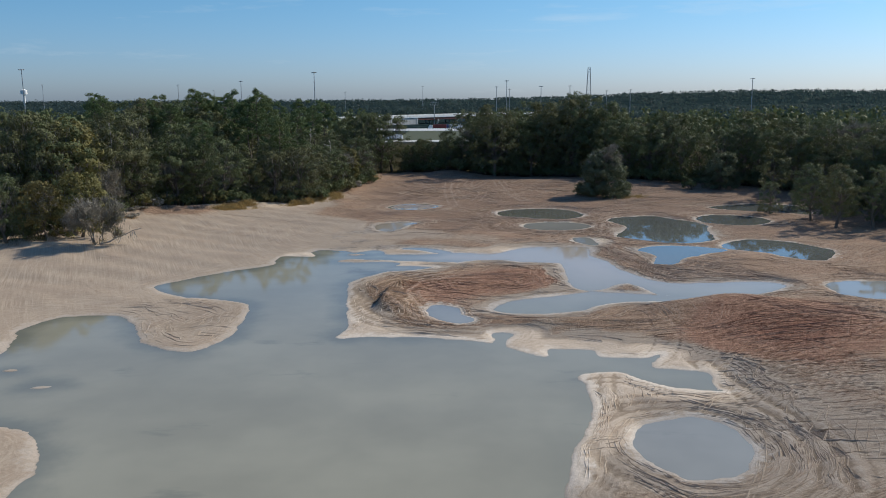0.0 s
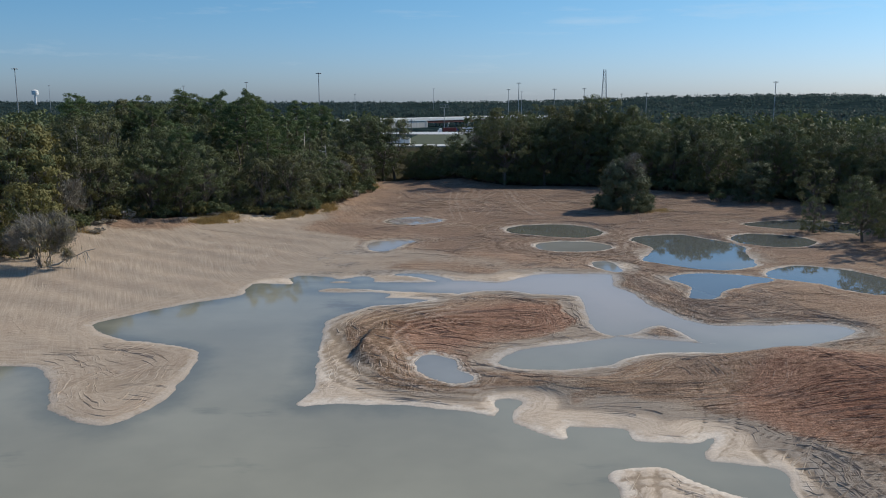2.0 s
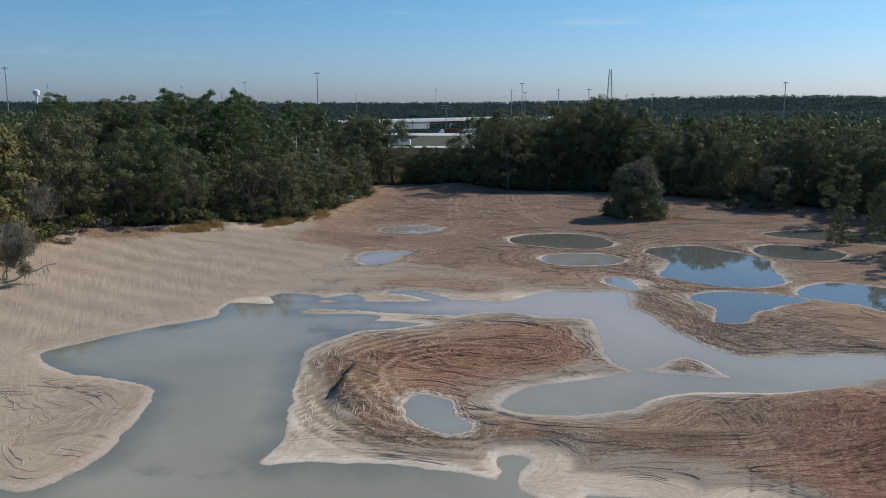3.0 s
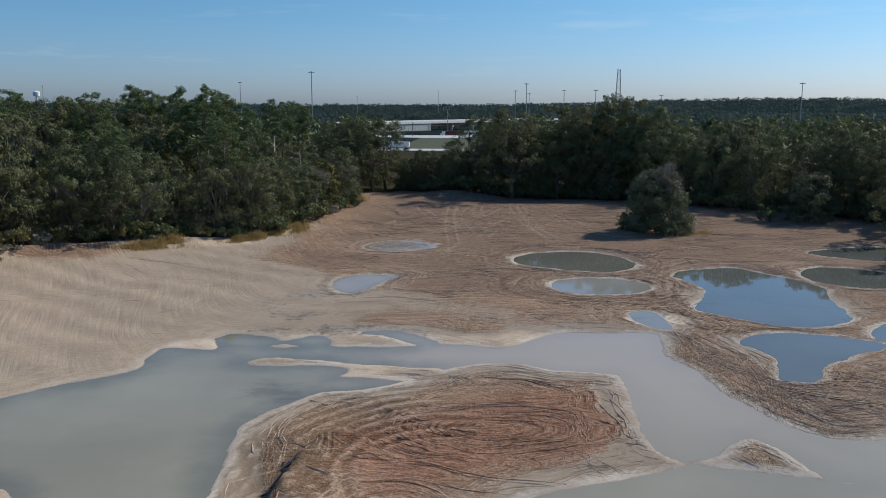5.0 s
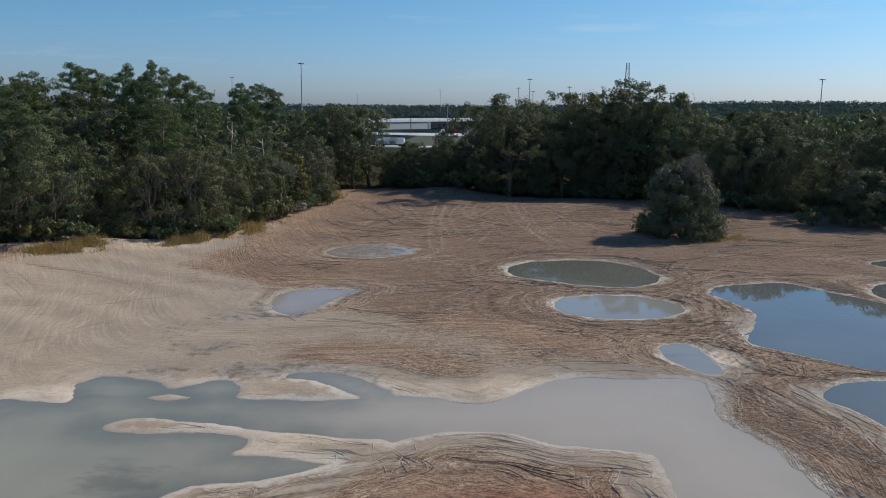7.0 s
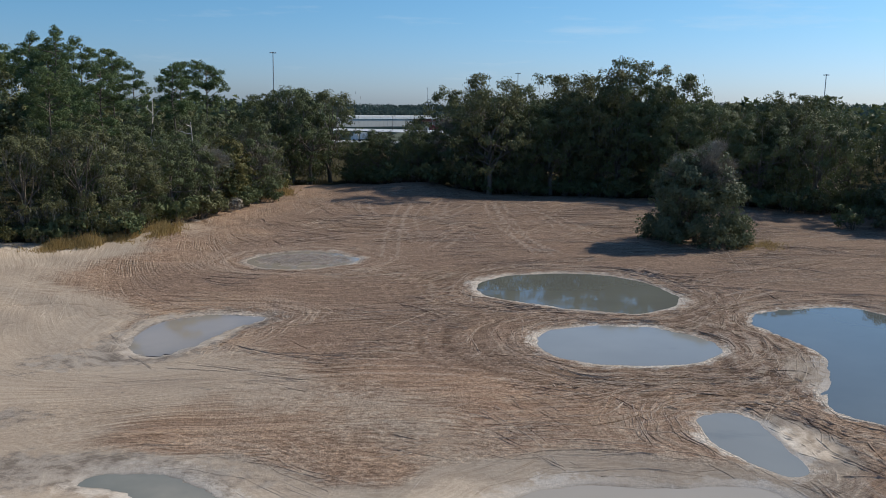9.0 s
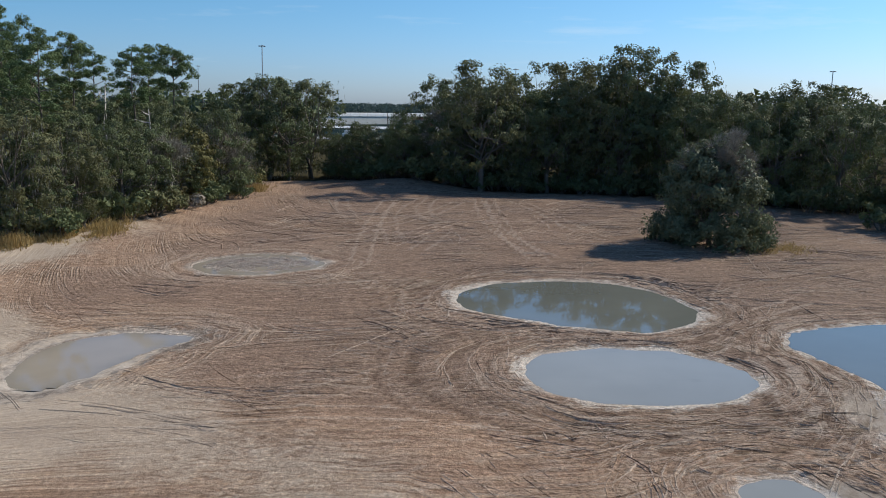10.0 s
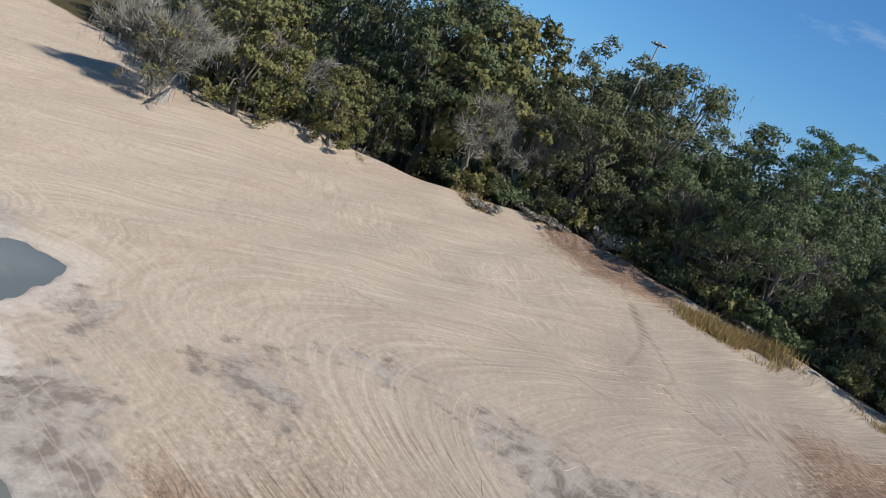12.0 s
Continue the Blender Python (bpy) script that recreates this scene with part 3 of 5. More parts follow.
# a cut bank: the blade has left a step that bends round the end of the red oval
bench = np.full(X.shape, -60.0)
bench[core] = -distance(cx, cy, rounded([(-6.0, 93.5), (-6.4, 97.5), (-6.5, 101.2), (-5.8, 104.5), (-4.2, 106.3), (-2.7, 106.4), (-1.0, 105.0), (2.0, 101.0), (3.0, 93.0)])) + 0.18 * soft_noise(cx, cy, 1.3, 17)
step_up = smooth(-0.25, 0.75, bench) * np.exp(-np.clip(bench, 0, 60) / 2.4) * smooth(0.0, -3.4, X) * smooth(92.5, 96.5, Y)
H += smooth(0.5, 2.5, shore) * step_up * (1.35 + 0.35 * soft_noise(X, Y, 1.6, 18))
H += smooth(0.5, 5, shore) * (1.5 * blob(X, Y, 32.5, 93.5, 8, 5, -10) + 1.1 * blob(X, Y, 43, 86, 14, 14) + 0.5 * blob(X, Y, 12, 88, 8, 2.5))
H += 1.5 * blob(X, Y, -3, 252, 10, 7) + 0.5 * blob(X, Y, 26, 231, 30, 9)
H += 1.1 * np.exp(-((outside + 2.0) / 2.0) ** 2) * (X < -20) * (Y > 138) * (Y < 215) * (0.6 + 0.4 * soft_noise(X, Y, 9, 11))
H -= 0.5 * smooth(0, 6, outside) * (X < -20) * (outside < 50)
# a silted-up puddle, almost level with its water
silted = np.zeros(X.shape)
silted[core] = smooth(0.3, -0.8, pond_d['dried'])
crumbled = np.zeros(X.shape)
crumbled[core] = smooth(4.0, 2.0, pond_d['slanted']) * smooth(0.1, 0.7, pond_d['slanted'])
crumbled += 0.8 * blob(X, Y, 15.2, 114, 2.6, 7) * smooth(0.3, 1.2, shore)
H += crumbled * (0.12 * soft_noise(X, Y, 0.9, 33) + 0.08 * soft_noise(X, Y, 2.0, 34))
H = H * (1 - silted) + silted * (0.042 + 0.030 * soft_noise(X, Y, 1.3, 31) + 0.03 * soft_noise(X, Y, 0.6, 32))
# the far country
H += 3 * smooth(130, 400, np.abs(X)) * smooth(900, 300, Y) + 1 * smooth(850, 1300, Y) + 4 * smooth(1200, 2000, Y) * (1 + soft_noise(X, Y, 700, 12))
H += 3 * smooth(1100, 1500, Y) + 22 * blob(X, Y, 900, 2500, 700, 900) + 11 * blob(X, Y, 2200, 2700, 1100, 900) + 6 * blob(X, Y, -1500, 2600, 1500, 900)

# wheel ruts pressed into the ground
rut = np.zeros(X.shape)


def press(points, gauge=1.7, tyre=0.24, depth=1.0):
    """A pair of wheel tracks along a line of points."""
    p = np.array(points, float)
    fine = []
    for i in range(len(p) - 1):
        a, b, c, d = p[max(i - 1, 0)], p[i], p[i + 1], p[min(i + 2, len(p) - 1)]
        for t in np.linspace(0, 1, 7)[:-1]:
            fine.append(0.5 * (2 * b + t * (c - a) + t * t * (2 * a - 5 * b + 4 * c - d) + t ** 3 * (3 * b - a - 3 * c + d)))
    fine.append(p[-1])
    for a, b in zip(fine[:-1], fine[1:]):
        lo, hi = np.minimum(a, b) - gauge / 2 - 1, np.maximum(a, b) + gauge / 2 + 1
        i0, i1 = np.searchsorted(GX, [lo[0], hi[0]])
        j0, j1 = np.searchsorted(GY, [lo[1], hi[1]])
        e = b - a
        n = math.hypot(*e)
        if n < 1e-6 or i1 <= i0 or j1 <= j0:
            continue
        x, y = X[i0:i1, j0:j1] - a[0], Y[i0:i1, j0:j1] - a[1]
        t, s = (x * e[0] + y * e[1]) / n, (y * e[0] - x * e[1]) / n
        on = (t > -0.2) & (t < n + 0.2)
        off = np.abs(np.abs(s) - gauge / 2)
        v = depth * (np.exp(-(off / tyre) ** 2) - 0.6 * np.exp(-((off - 2 * tyre) / (0.8 * tyre)) ** 2)) * on
        here = rut[i0:i1, j0:j1]
        rut[i0:i1, j0:j1] = np.where(np.abs(v) > np.abs(here), v, here)


rng = np.random.RandomState(7)


def sweep(x, y, heading, length, bend, **kw):
    pts, h = [], radians(heading)
    for k in range(8):
        pts.append((x, y))
        x, y = x + length / 7 * math.cos(h), y + length / 7 * math.sin(h)
        h += radians(bend) / 7
    press(pts, **kw)


def circuit(cx, cy, rx, ry, start, stop, turn=0.0, **kw):
    c, s = math.cos(radians(turn)), math.sin(radians(turn))
    pts = []
    for a in np.linspace(radians(start), radians(stop), max(8, int(abs(stop - start) / 14))):
        u, v = rx * math.cos(a), ry * math.sin(a)
        pts.append((cx + u * c - v * s, cy + u * s + v * c))
    press(pts, **kw)


for k in range(60):
    sweep(rng.uniform(-22, 50), rng.uniform(140, 236), rng.choice([5, 170, 100, 75, -25, 140]) + rng.uniform(-30, 30), rng.uniform(9, 40), rng.uniform(-60, 60), depth=rng.uniform(0.15, 0.45) * rng.choice([1, -1]), tyre=rng.uniform(0.24, 0.34), gauge=rng.uniform(1.3, 2.0))
for k in range(34):
    sweep(rng.uniform(24, 60), rng.uniform(50, 122), rng.uniform(0, 360), rng.uniform(8, 30), rng.uniform(-70, 70), depth=rng.uniform(0.3, 0.85), gauge=rng.uniform(1.2, 2.4), tyre=rng.uniform(0.13, 0.28))
for k in range(34):
    sweep(rng.uniform(20, 46), rng.uniform(64, 104), rng.choice([-55, -30, 60, 15]) + rng.uniform(-14, 14), rng.uniform(6, 22), rng.uniform(-25, 25), depth=rng.choice([0.3, 0.5, 0.8]), gauge=rng.uniform(0.7, 2.0), tyre=rng.uniform(0.12, 0.2))
crater, near_c, far_c, large_c = (POND_LINES[k].mean(0) for k in ('crater', 'near_round', 'far_round', 'large'))
for k in range(4):
    r = 5.9 + 1.3 * k
    circuit(crater[0] + rng.uniform(-0.4, 0.4), crater[1] + rng.uniform(-0.4, 0.4), r, r * 1.12, rng.uniform(0, 360), rng.uniform(400, 700), depth=rng.uniform(0.5, 1.0), tyre=0.30)
for pts in ([(16.5, 73.5), (15.6, 69), (15.4, 64)], [(14, 70.5), (17, 71), (20.5, 68)]):
    press(pts, gauge=1.2, tyre=0.3, depth=0.8)
press([(25, 76), (26.5, 68), (28.5, 60), (27, 51)], tyre=0.36, depth=1.0)
for pts in ([(11.0, 233), (12.1, 216), (13.8, 204), (16.8, 191)], [(12.1, 232), (14.7, 202), (18.5, 190)], [(-2.1, 231.7), (-1.5, 209.4), (0.2, 188)], [(1, 234), (-0.5, 218), (2.5, 198)],
            [(4, 236), (3.5, 222), (7, 208), (5, 194)], [(-9, 232), (-6, 218), (0, 206), (8, 197)], [(8, 230), (3, 216), (-4, 203), (-12, 195)], [(16, 232), (20, 219), (24, 206), (31, 196)],
            [(-12, 214), (0, 217), (14, 213), (28, 216)], [(-14, 224), (-2, 226), (12, 222), (24, 225)]):
    press(pts, gauge=1.7, tyre=0.36, depth=-0.42)
for pts in ([(-46.4, 168.5), (-38.9, 166.3), (-30.3, 163.9), (-28, 162), (-24.1, 163), (-20.2, 162.5), (-17.8, 159.9)], [(-45.8, 167.8), (-37, 165), (-30.2, 160.7)]):
    press(pts, gauge=0.06, tyre=0.22, depth=0.6)
for pts in ([(-8, 143), (2, 145.5), (12, 147.5), (24, 148.5), (32, 150.5)], [(-20, 166), (-8, 167), (6, 164), (20, 165.5)], [(2, 150), (8, 158), (10, 166), (4, 178)], [(-14, 147), (-4, 152), (6, 155), (14, 152)], [(28, 152), (29.5, 160), (29, 172), (33, 184)]):
    press(pts, gauge=1.6, tyre=0.22, depth=-0.4)
press([(-34.9, 215.6), (-30.3, 211.6), (-26.8, 206.7)], depth=1.4, tyre=0.3)
for k in range(7):
    circuit(7.5 + rng.uniform(-0.6, 0.6), 109.3, 2.0 + 1.45 * k, 0.9 + 0.72 * k, rng.uniform(0, 360), rng.uniform(480, 640), gauge=1.0, tyre=0.22, depth=rng.uniform(0.35, 0.6) * (1 if k % 3 else -1))
for k in range(8):
    circuit(5, 101, 8.5 + 1.1 * k, 8.0 + 1.5 * k, 95 + rng.uniform(-12, 20), 245 + rng.uniform(-20, 55), -6, tyre=0.33, depth=rng.uniform(0.5, 1.0))
for k in range(9):
    press([(-6 + rng.uniform(-1, 1), 90 + 0.5 * k), (4, 88.2 + 0.45 * k), (14, 88 + 0.6 * k), (24, 90 + 0.5 * k), (34 + rng.uniform(-3, 3), 90 - 0.4 * k)], depth=rng.uniform(0.2, 0.5))
for k in range(6):
    circuit(-28.5, 90 + 0.4 * k, 2.6 + 0.7 * k, 2.2 + 0.8 * k, -90 + rng.uniform(-30, 20), 110 + rng.uniform(-20, 30), depth=rng.uniform(0.3, 0.6))
for k in range(5):
    circuit(*near_c, 9.0 + 1.1 * k, 7.5 + 1.0 * k, rng.uniform(0, 200), rng.uniform(240, 420), depth=rng.uniform(0.3, 0.7))
    circuit(*far_c, 11.4 + 1.1 * k, 11 + 1.1 * k, rng.uniform(100, 200), rng.uniform(240, 420), depth=rng.uniform(0.3, 0.7))
    circuit(*large_c, 11.5 + 1.1 * k, 19 + 1.1 * k, rng.uniform(80, 140), rng.uniform(200, 300), depth=rng.uniform(0.3, 0.7))
for k, (ox, oy, r) in enumerate(((12.6, 138.5, 2.2), (12.6, 138.5, 3.6), (12.9, 138.2, 5.2), (3.5, 150.5, 3.0), (4.0, 151.0, 4.6))):
    circuit(ox, oy, r, r * 1.5, 20 * k, 330 + 15 * k, 10, gauge=0.9, tyre=0.34, depth=0.3 if k % 2 else -0.25)
for pts in ([(28.0, 148), (28.6, 155), (28.2, 162), (30.0, 170), (36, 176)], [(26.6, 150), (28.0, 158), (27.6, 166), (24, 184)], [(-4, 147.5), (6, 149.5), (16, 149), (27, 150.5)], [(24, 147), (28.5, 141), (30.5, 137), (38, 137.6)],
            [(27.6, 136), (28.4, 130), (30.4, 121), (36, 115)], [(8, 165), (12, 164.2), (20, 164.6), (27, 163)]):
    press(pts, gauge=1.6, tyre=0.30, depth=-0.5)
rut *= smooth(0.1, 0.9, shore) * (outside < 0)
H -= 0.075 * rut * (1 + 0.4 * soft_noise(X, Y, 1.1, 15))

# what the ground is made of
lake_shore = np.full(X.shape, 60.0)
lake_shore[core] = lake_d
pale = smooth(1, -17, X + 5 * soft_noise(X, Y, 12, 21) + 0.42 * np.clip(Y - 150, 0, 40)) * smooth(228, 186, Y + 0.2 * X)
pale += 0.5 * blob(X, Y, 1, 142, 24, 9) + 0.85 * blob(X, Y, 20, 58, 12, 14) + 0.42 * blob(X, Y, 40, 64, 18, 15) + 0.55 * blob(X, Y, 16, 75, 11, 4.5) + 0.6 * blob(X, Y, -7.5, 87, 4.5, 4) + 0.3 * blob(X, Y, 45, 58, 12, 14)
pale -= 0.6 * blob(X, Y, -55, 169, 7, 6) + 0.3 * blob(X, Y, -26, 90, 4, 3)
pale += (0.55 + 0.4 * blob(X, Y, 8, 80, 20, 9)) * smooth(3.4, 1.2, lake_shore + 1.6 * soft_noise(X, Y, 5, 26)) + 0.12 * soft_noise(X, Y, 7, 22)
pale = np.clip(pale, -1, 1)
low_strip = blob(X, Y, 8, 80, 20, 8) + blob(X, Y, -8, 90, 3, 9) + 0.8 * blob(X, Y, 16, 72, 8, 5) + 0.45 * blob(X, Y, 19, 57, 9, 12) + 0.7 * blob(X, Y, 20, 99, 16, 5) + 0.6 * blob(X, Y, 6, 132, 16, 4) + 0.5 * blob(X, Y, 5, 121, 14, 4) + 0.4 * blob(X, Y, 16, 114, 4, 9)
pale += 1.2 * np.clip(low_strip, 0, 1) * smooth(7.0, 2.6, lake_shore + 1.8 * soft_noise(X, Y, 4, 27) + 0.8 * soft_noise(X, Y, 1.4, 28))
red = 1.35 * blob(X, Y, 8, 110, 9, 7) + 1.2 * blob(X, Y, 0.5, 103, 5, 6) + 0.5 * blob(X, Y, 14, 112, 5, 7) + 2.4 * blob(X, Y, 36, 84, 9, 8.5) + 0.35 * blob(X, Y, 44, 92, 10, 7) + 0.45 * blob(X, Y, 21, 137, 10, 4) + 0.25 * blob(X, Y, 10, 141, 12, 8) + 0.3 * blob(X, Y, 25, 113, 4, 12)
pale += 0.9 * blob(X, Y, 31.0, 151, 2.2, 5.5) + 0.9 * blob(X, Y, 26.0, 141, 1.4, 3.2, 20) + 0.8 * blob(X, Y, 47.2, 148, 2.2, 6) + 1.1 * blob(X, Y, 26.2, 140, 1.3, 3.2) + 1.0 * blob(X, Y, 29.6, 132, 1.8, 3) + 0.9 * blob(X, Y, 30.4, 126, 1.3, 5) + 0.7 * blob(X, Y, 48, 163, 1.4, 5) + 0.6 * blob(X, Y, 8.6, 175, 1.2, 6)
red += 0.2 * soft_noise(X, Y, 6, 23) - 0.1
damp = 0.75 * blob(X, Y, -17, 175, 12, 7, -15) + 0.5 * blob(X, Y, 4, 170, 9, 14) + 0.45 * blob(X, Y, 30, 150, 5, 8) + 0.5 * blob(X, Y, 20, 200, 30, 8) + 0.35 * blob(X, Y, 2, 136, 8, 2) + 0.3 * soft_noise(X, Y, 8, 28)
grey = np.zeros(X.shape)
grey[core] = np.maximum(smooth(3.6, 0.6, pond_d["slanted"]), 0.9 * smooth(1.8, 0.2, pond_d["dried"]))
grey += 0.9 * blob(X, Y, -4, 134.5, 6.5, 2.0) + 0.8 * blob(X, Y, -13.5, 139.5, 3.5, 1.6, 40) + 0.9 * blob(X, Y, -16.5, 133.6, 3.2, 1.6, 20) + 0.9 * blob(X, Y, -8, 134.6, 4.5, 1.8, 10) + 1.0 * blob(X, Y, -14.5, 149.5, 4.5, 3.4, 30) + 0.7 * blob(X, Y, -18.5, 143, 2, 5, 20) + 0.4 * blob(X, Y, -28.5, 90, 3, 3)
# the ways of the blades: a sheaf of lines that parts round the ponds
west = smooth(-4, -34, X)
flow = (1 - west) * ((Y - 150) * 0.95 + (X + 18) * -0.22) + west * ((X + 18) * 0.85 + (Y - 150) * 0.42) + 2.6 * soft_noise(X, Y, 32, 51)
for k, line in POND_LINES.items():
    mid = line.mean(0)
    i, j = np.searchsorted(GX, mid[0]), np.searchsorted(GY, mid[1])
    hold = np.zeros(X.shape)
    hold[core] = np.exp(-np.clip(pond_d[k], 0, 60) / (2.2 if k in ("slanted", "dried") else 5.0))
    flow = flow - (flow - flow[i, j]) * hold


# on the long isle they run round its shores and close in rings on its red middle
isle_d = np.minimum(lake_shore, shore)
rings = 9.0 - 7.5 * np.hypot((X - 6.5) / 12.5, (Y - 109.2) / 6.0)
on_isle = smooth(32, 22, X) * smooth(85, 90, Y) * smooth(128, 125, Y) * smooth(-24, -16, X)
in_rings = smooth(1.0, 4.0, rings)
flow = flow * (1 - on_isle) + on_isle * (0.95 * (isle_d * (1 - in_rings) + rings * in_rings) + 0.5 * soft_noise(X, Y, 5, 52))


def off_track(x, y):
    """Distance from the sandy track that leaves the clearing between the trees."""
    u = np.clip(((x + 57) * -23 + (y - 154) * -12) / 673.0, 0, 1)
    return np.hypot(x + 57 + 23 * u, y - 154 + 12 * u)


pale = pale - 0.4 * blob(X, Y, -8, 141, 9, 6) - 0.8 * blob(X, Y, -17, 174, 13, 7, -15) + 0.55 * blob(X, Y, -35, 186, 10, 4.5, 25) - 0.3 * blob(X, Y, -30, 160, 8, 4)
pale = np.maximum(pale, 0.9 * smooth(5.0, 2.5, off_track(X, Y))) - 1.4 * blob(X, Y, -58, 170.5, 8, 3.5, 20) - 0.3 * blob(X, Y, -46, 184, 6, 3, 20)
damp += 0.4 * smooth(146, 160, Y) * smooth(-14, -2, X)
damp += 0.8 * blob(X, Y, 27.5, 127, 4, 12, 20) + 0.35 * smooth(146, 158, Y) * smooth(-12, 0, X) + 0.9 * smooth(168, 192, Y) * smooth(-26, -10, X)
damp += 0.25 * blob(X, Y, -8, 168, 11, 8) + 0.35 * smooth(144, 154, Y) * smooth(0, 8, X) + 0.5 * blob(X, Y, -7, 104, 3, 7) + 0.5 * blob(X, Y, 6, 95, 7, 3)
pale += 1.6 * blob(X, Y, -21.7, 127.7, 2.3, 1.7, 20) - 0.4 * blob(X, Y, -8, 166, 11, 9) - 0.15 * blob(X, Y, -26, 172, 14, 8) - 0.9 * blob(X, Y, 26.5, 124, 3.5, 12, 20) * smooth(0.8, 1.8, lake_shore)
crust = np.zeros(X.shape)
crust[core] = smooth(0.2, 0.5, pond_d["slanted"]) * smooth(1.5, 0.8, pond_d["slanted"] + 0.5 * soft_noise(cx, cy, 1.5, 35))
pale += 0.8 * crust
grey -= 0.35 * crust
pale -= 0.9 * blob(X, Y, -6.5, 103, 3.2, 7) * smooth(1.5, 3.0, isle_d) + 0.6 * blob(X, Y, 15, 115, 4, 4) * smooth(2, 3.2, isle_d)
damp += 0.7 * blob(X, Y, -58, 169, 7, 4, 25) + 0.15 * blob(X, Y, -44, 186, 8, 3, 20)
woods = smooth(-1.0, 3.5, outside + 1.5 * soft_noise(X, Y, 4, 25)) * smooth(3.4, 6.0, off_track(X, Y))

nx, ny = X.shape
quads = np.arange(nx * ny).reshape(nx, ny)
quads = np.stack([quads[:-1, :-1], quads[1:, :-1], quads[1:, 1:], quads[:-1, 1:]], -1).reshape(-1, 4)
ground_mesh = bpy.data.meshes.new("ground")
ground_mesh.vertices.add(nx * ny)
ground_mesh.vertices.foreach_set("co", np.stack([X, Y, H], -1).astype(np.float32).ravel())
ground_mesh.loops.add(quads.size)
ground_mesh.loops.foreach_set("vertex_index", quads.astype(np.int32).ravel())
ground_mesh.polygons.add(len(quads))
ground_mesh.polygons.foreach_set("loop_start", np.arange(0, quads.size, 4, dtype=np.int32))
ground_mesh.polygons.foreach_set("use_smooth", np.ones(len(quads), bool))
ground_mesh.update(calc_edges=True)
for name, field in (("shore", shore), ("pale", pale), ("red", red), ("grey", grey), ("rut", rut), ("damp", damp), ("woods", woods), ("flow", flow)):
    a = ground_mesh.attributes.new(name, "FLOAT", "POINT")
    a.data.foreach_set("value", field.astype(np.float32).ravel())
ground_mesh.materials.append(SOIL)
tagged(new("ground", ground_mesh), "churned sandy brown soil with wheel ruts and pale shores", "ground", kind="structure")


def field_at(field, x, y):
    """A field of the ground read between its grid lines."""
    i = np.clip(np.searchsorted(GX, x) - 1, 0, nx - 2)
    j = np.clip(np.searchsorted(GY, y) - 1, 0, ny - 2)
    f, g = (x - GX[i]) / (GX[i + 1] - GX[i]), (y - GY[j]) / (GY[j + 1] - GY[j])
    return (field[i, j] * (1 - f) + field[i + 1, j] * f) * (1 - g) + (field[i, j + 1] * (1 - f) + field[i + 1, j + 1] * f) * g


# ridges of earth thrown up beside the wheels: they run along the shores, or across the plain
slope_x, slope_y = np.gradient(shore, GX, axis=0), np.gradient(shore, GY, axis=1)
flow_x, flow_y = np.gradient(flow, GX, axis=0), np.gradient(flow, GY, axis=1)
by_shore = smooth(6, 2.5, lake_shore)
by_shore[core] = np.maximum(by_shore[core], smooth(9, 5, pond_d['crater']))
by_shore = np.maximum(by_shore, smooth(7, 4, shore))
tangent = np.arctan2(slope_x * by_shore + flow_x * (1 - by_shore), -slope_y * by_shore - flow_y * (1 - by_shore))


def furrows(count, seed, area, lengths, follow, headings, wide, high, stray=12, across=0):
    rng = np.random.RandomState(seed)
    x, y = rng.uniform(area[0], area[1], count), rng.uniform(area[2], area[3], count)
    n, team = 13, np.arange(count) // 4
    one = lambda v: v[team]
    step = one(rng.uniform(lengths[0], lengths[1], count)) * rng.uniform(0.7, 1.1, count) / (n - 1)
    head = one(np.radians(np.array(headings)[rng.randint(0, len(headings), count)] + rng.normal(size=count) * stray))
    lean = one(np.radians(rng.normal(size=count) * stray * 0.6)) + np.radians(rng.normal(size=count) * 1.5) + radians(across)
    bend = one(np.radians(rng.normal(size=count) * 2.5))
    aside = (np.arange(count) % 4 - 1.5) * one(rng.uniform(0.35, 0.95, count)) + rng.normal(size=count) * 0.12
    x, y = one(x) + rng.normal(size=count) * 0.5 - np.sin(head) * aside, one(y) + rng.normal(size=count) * 0.5 + np.cos(head) * aside
    w = rng.uniform(wide[0], wide[1], count)
    h = rng.uniform(high[0], high[1], count)
    P = []
    stays = one(rng.rand(count) < 0.22 + 0.45 * follow)
    for k in range(n):
        c, s = field_at(np.cos(tangent * 2), x, y), field_at(np.sin(tangent * 2), x, y)
        tan = np.arctan2(s, c) / 2
        tan = np.where(np.cos(tan - head) < 0, tan + math.pi, tan)
        use = np.where(stays, min(follow, 1.0), 0.1)
        a = np.arctan2(np.sin(head) * (1 - use) + np.sin(tan + lean) * use, np.cos(head) * (1 - use) + np.cos(tan + lean) * use)
        head = head + bend
        P.append((x.copy(), y.copy(), a))
        x, y = x + step * np.cos(a), y + step * np.sin(a)
    return [np.array([q[k] for q in P]) for k in range(3)] + [w, h, rng]


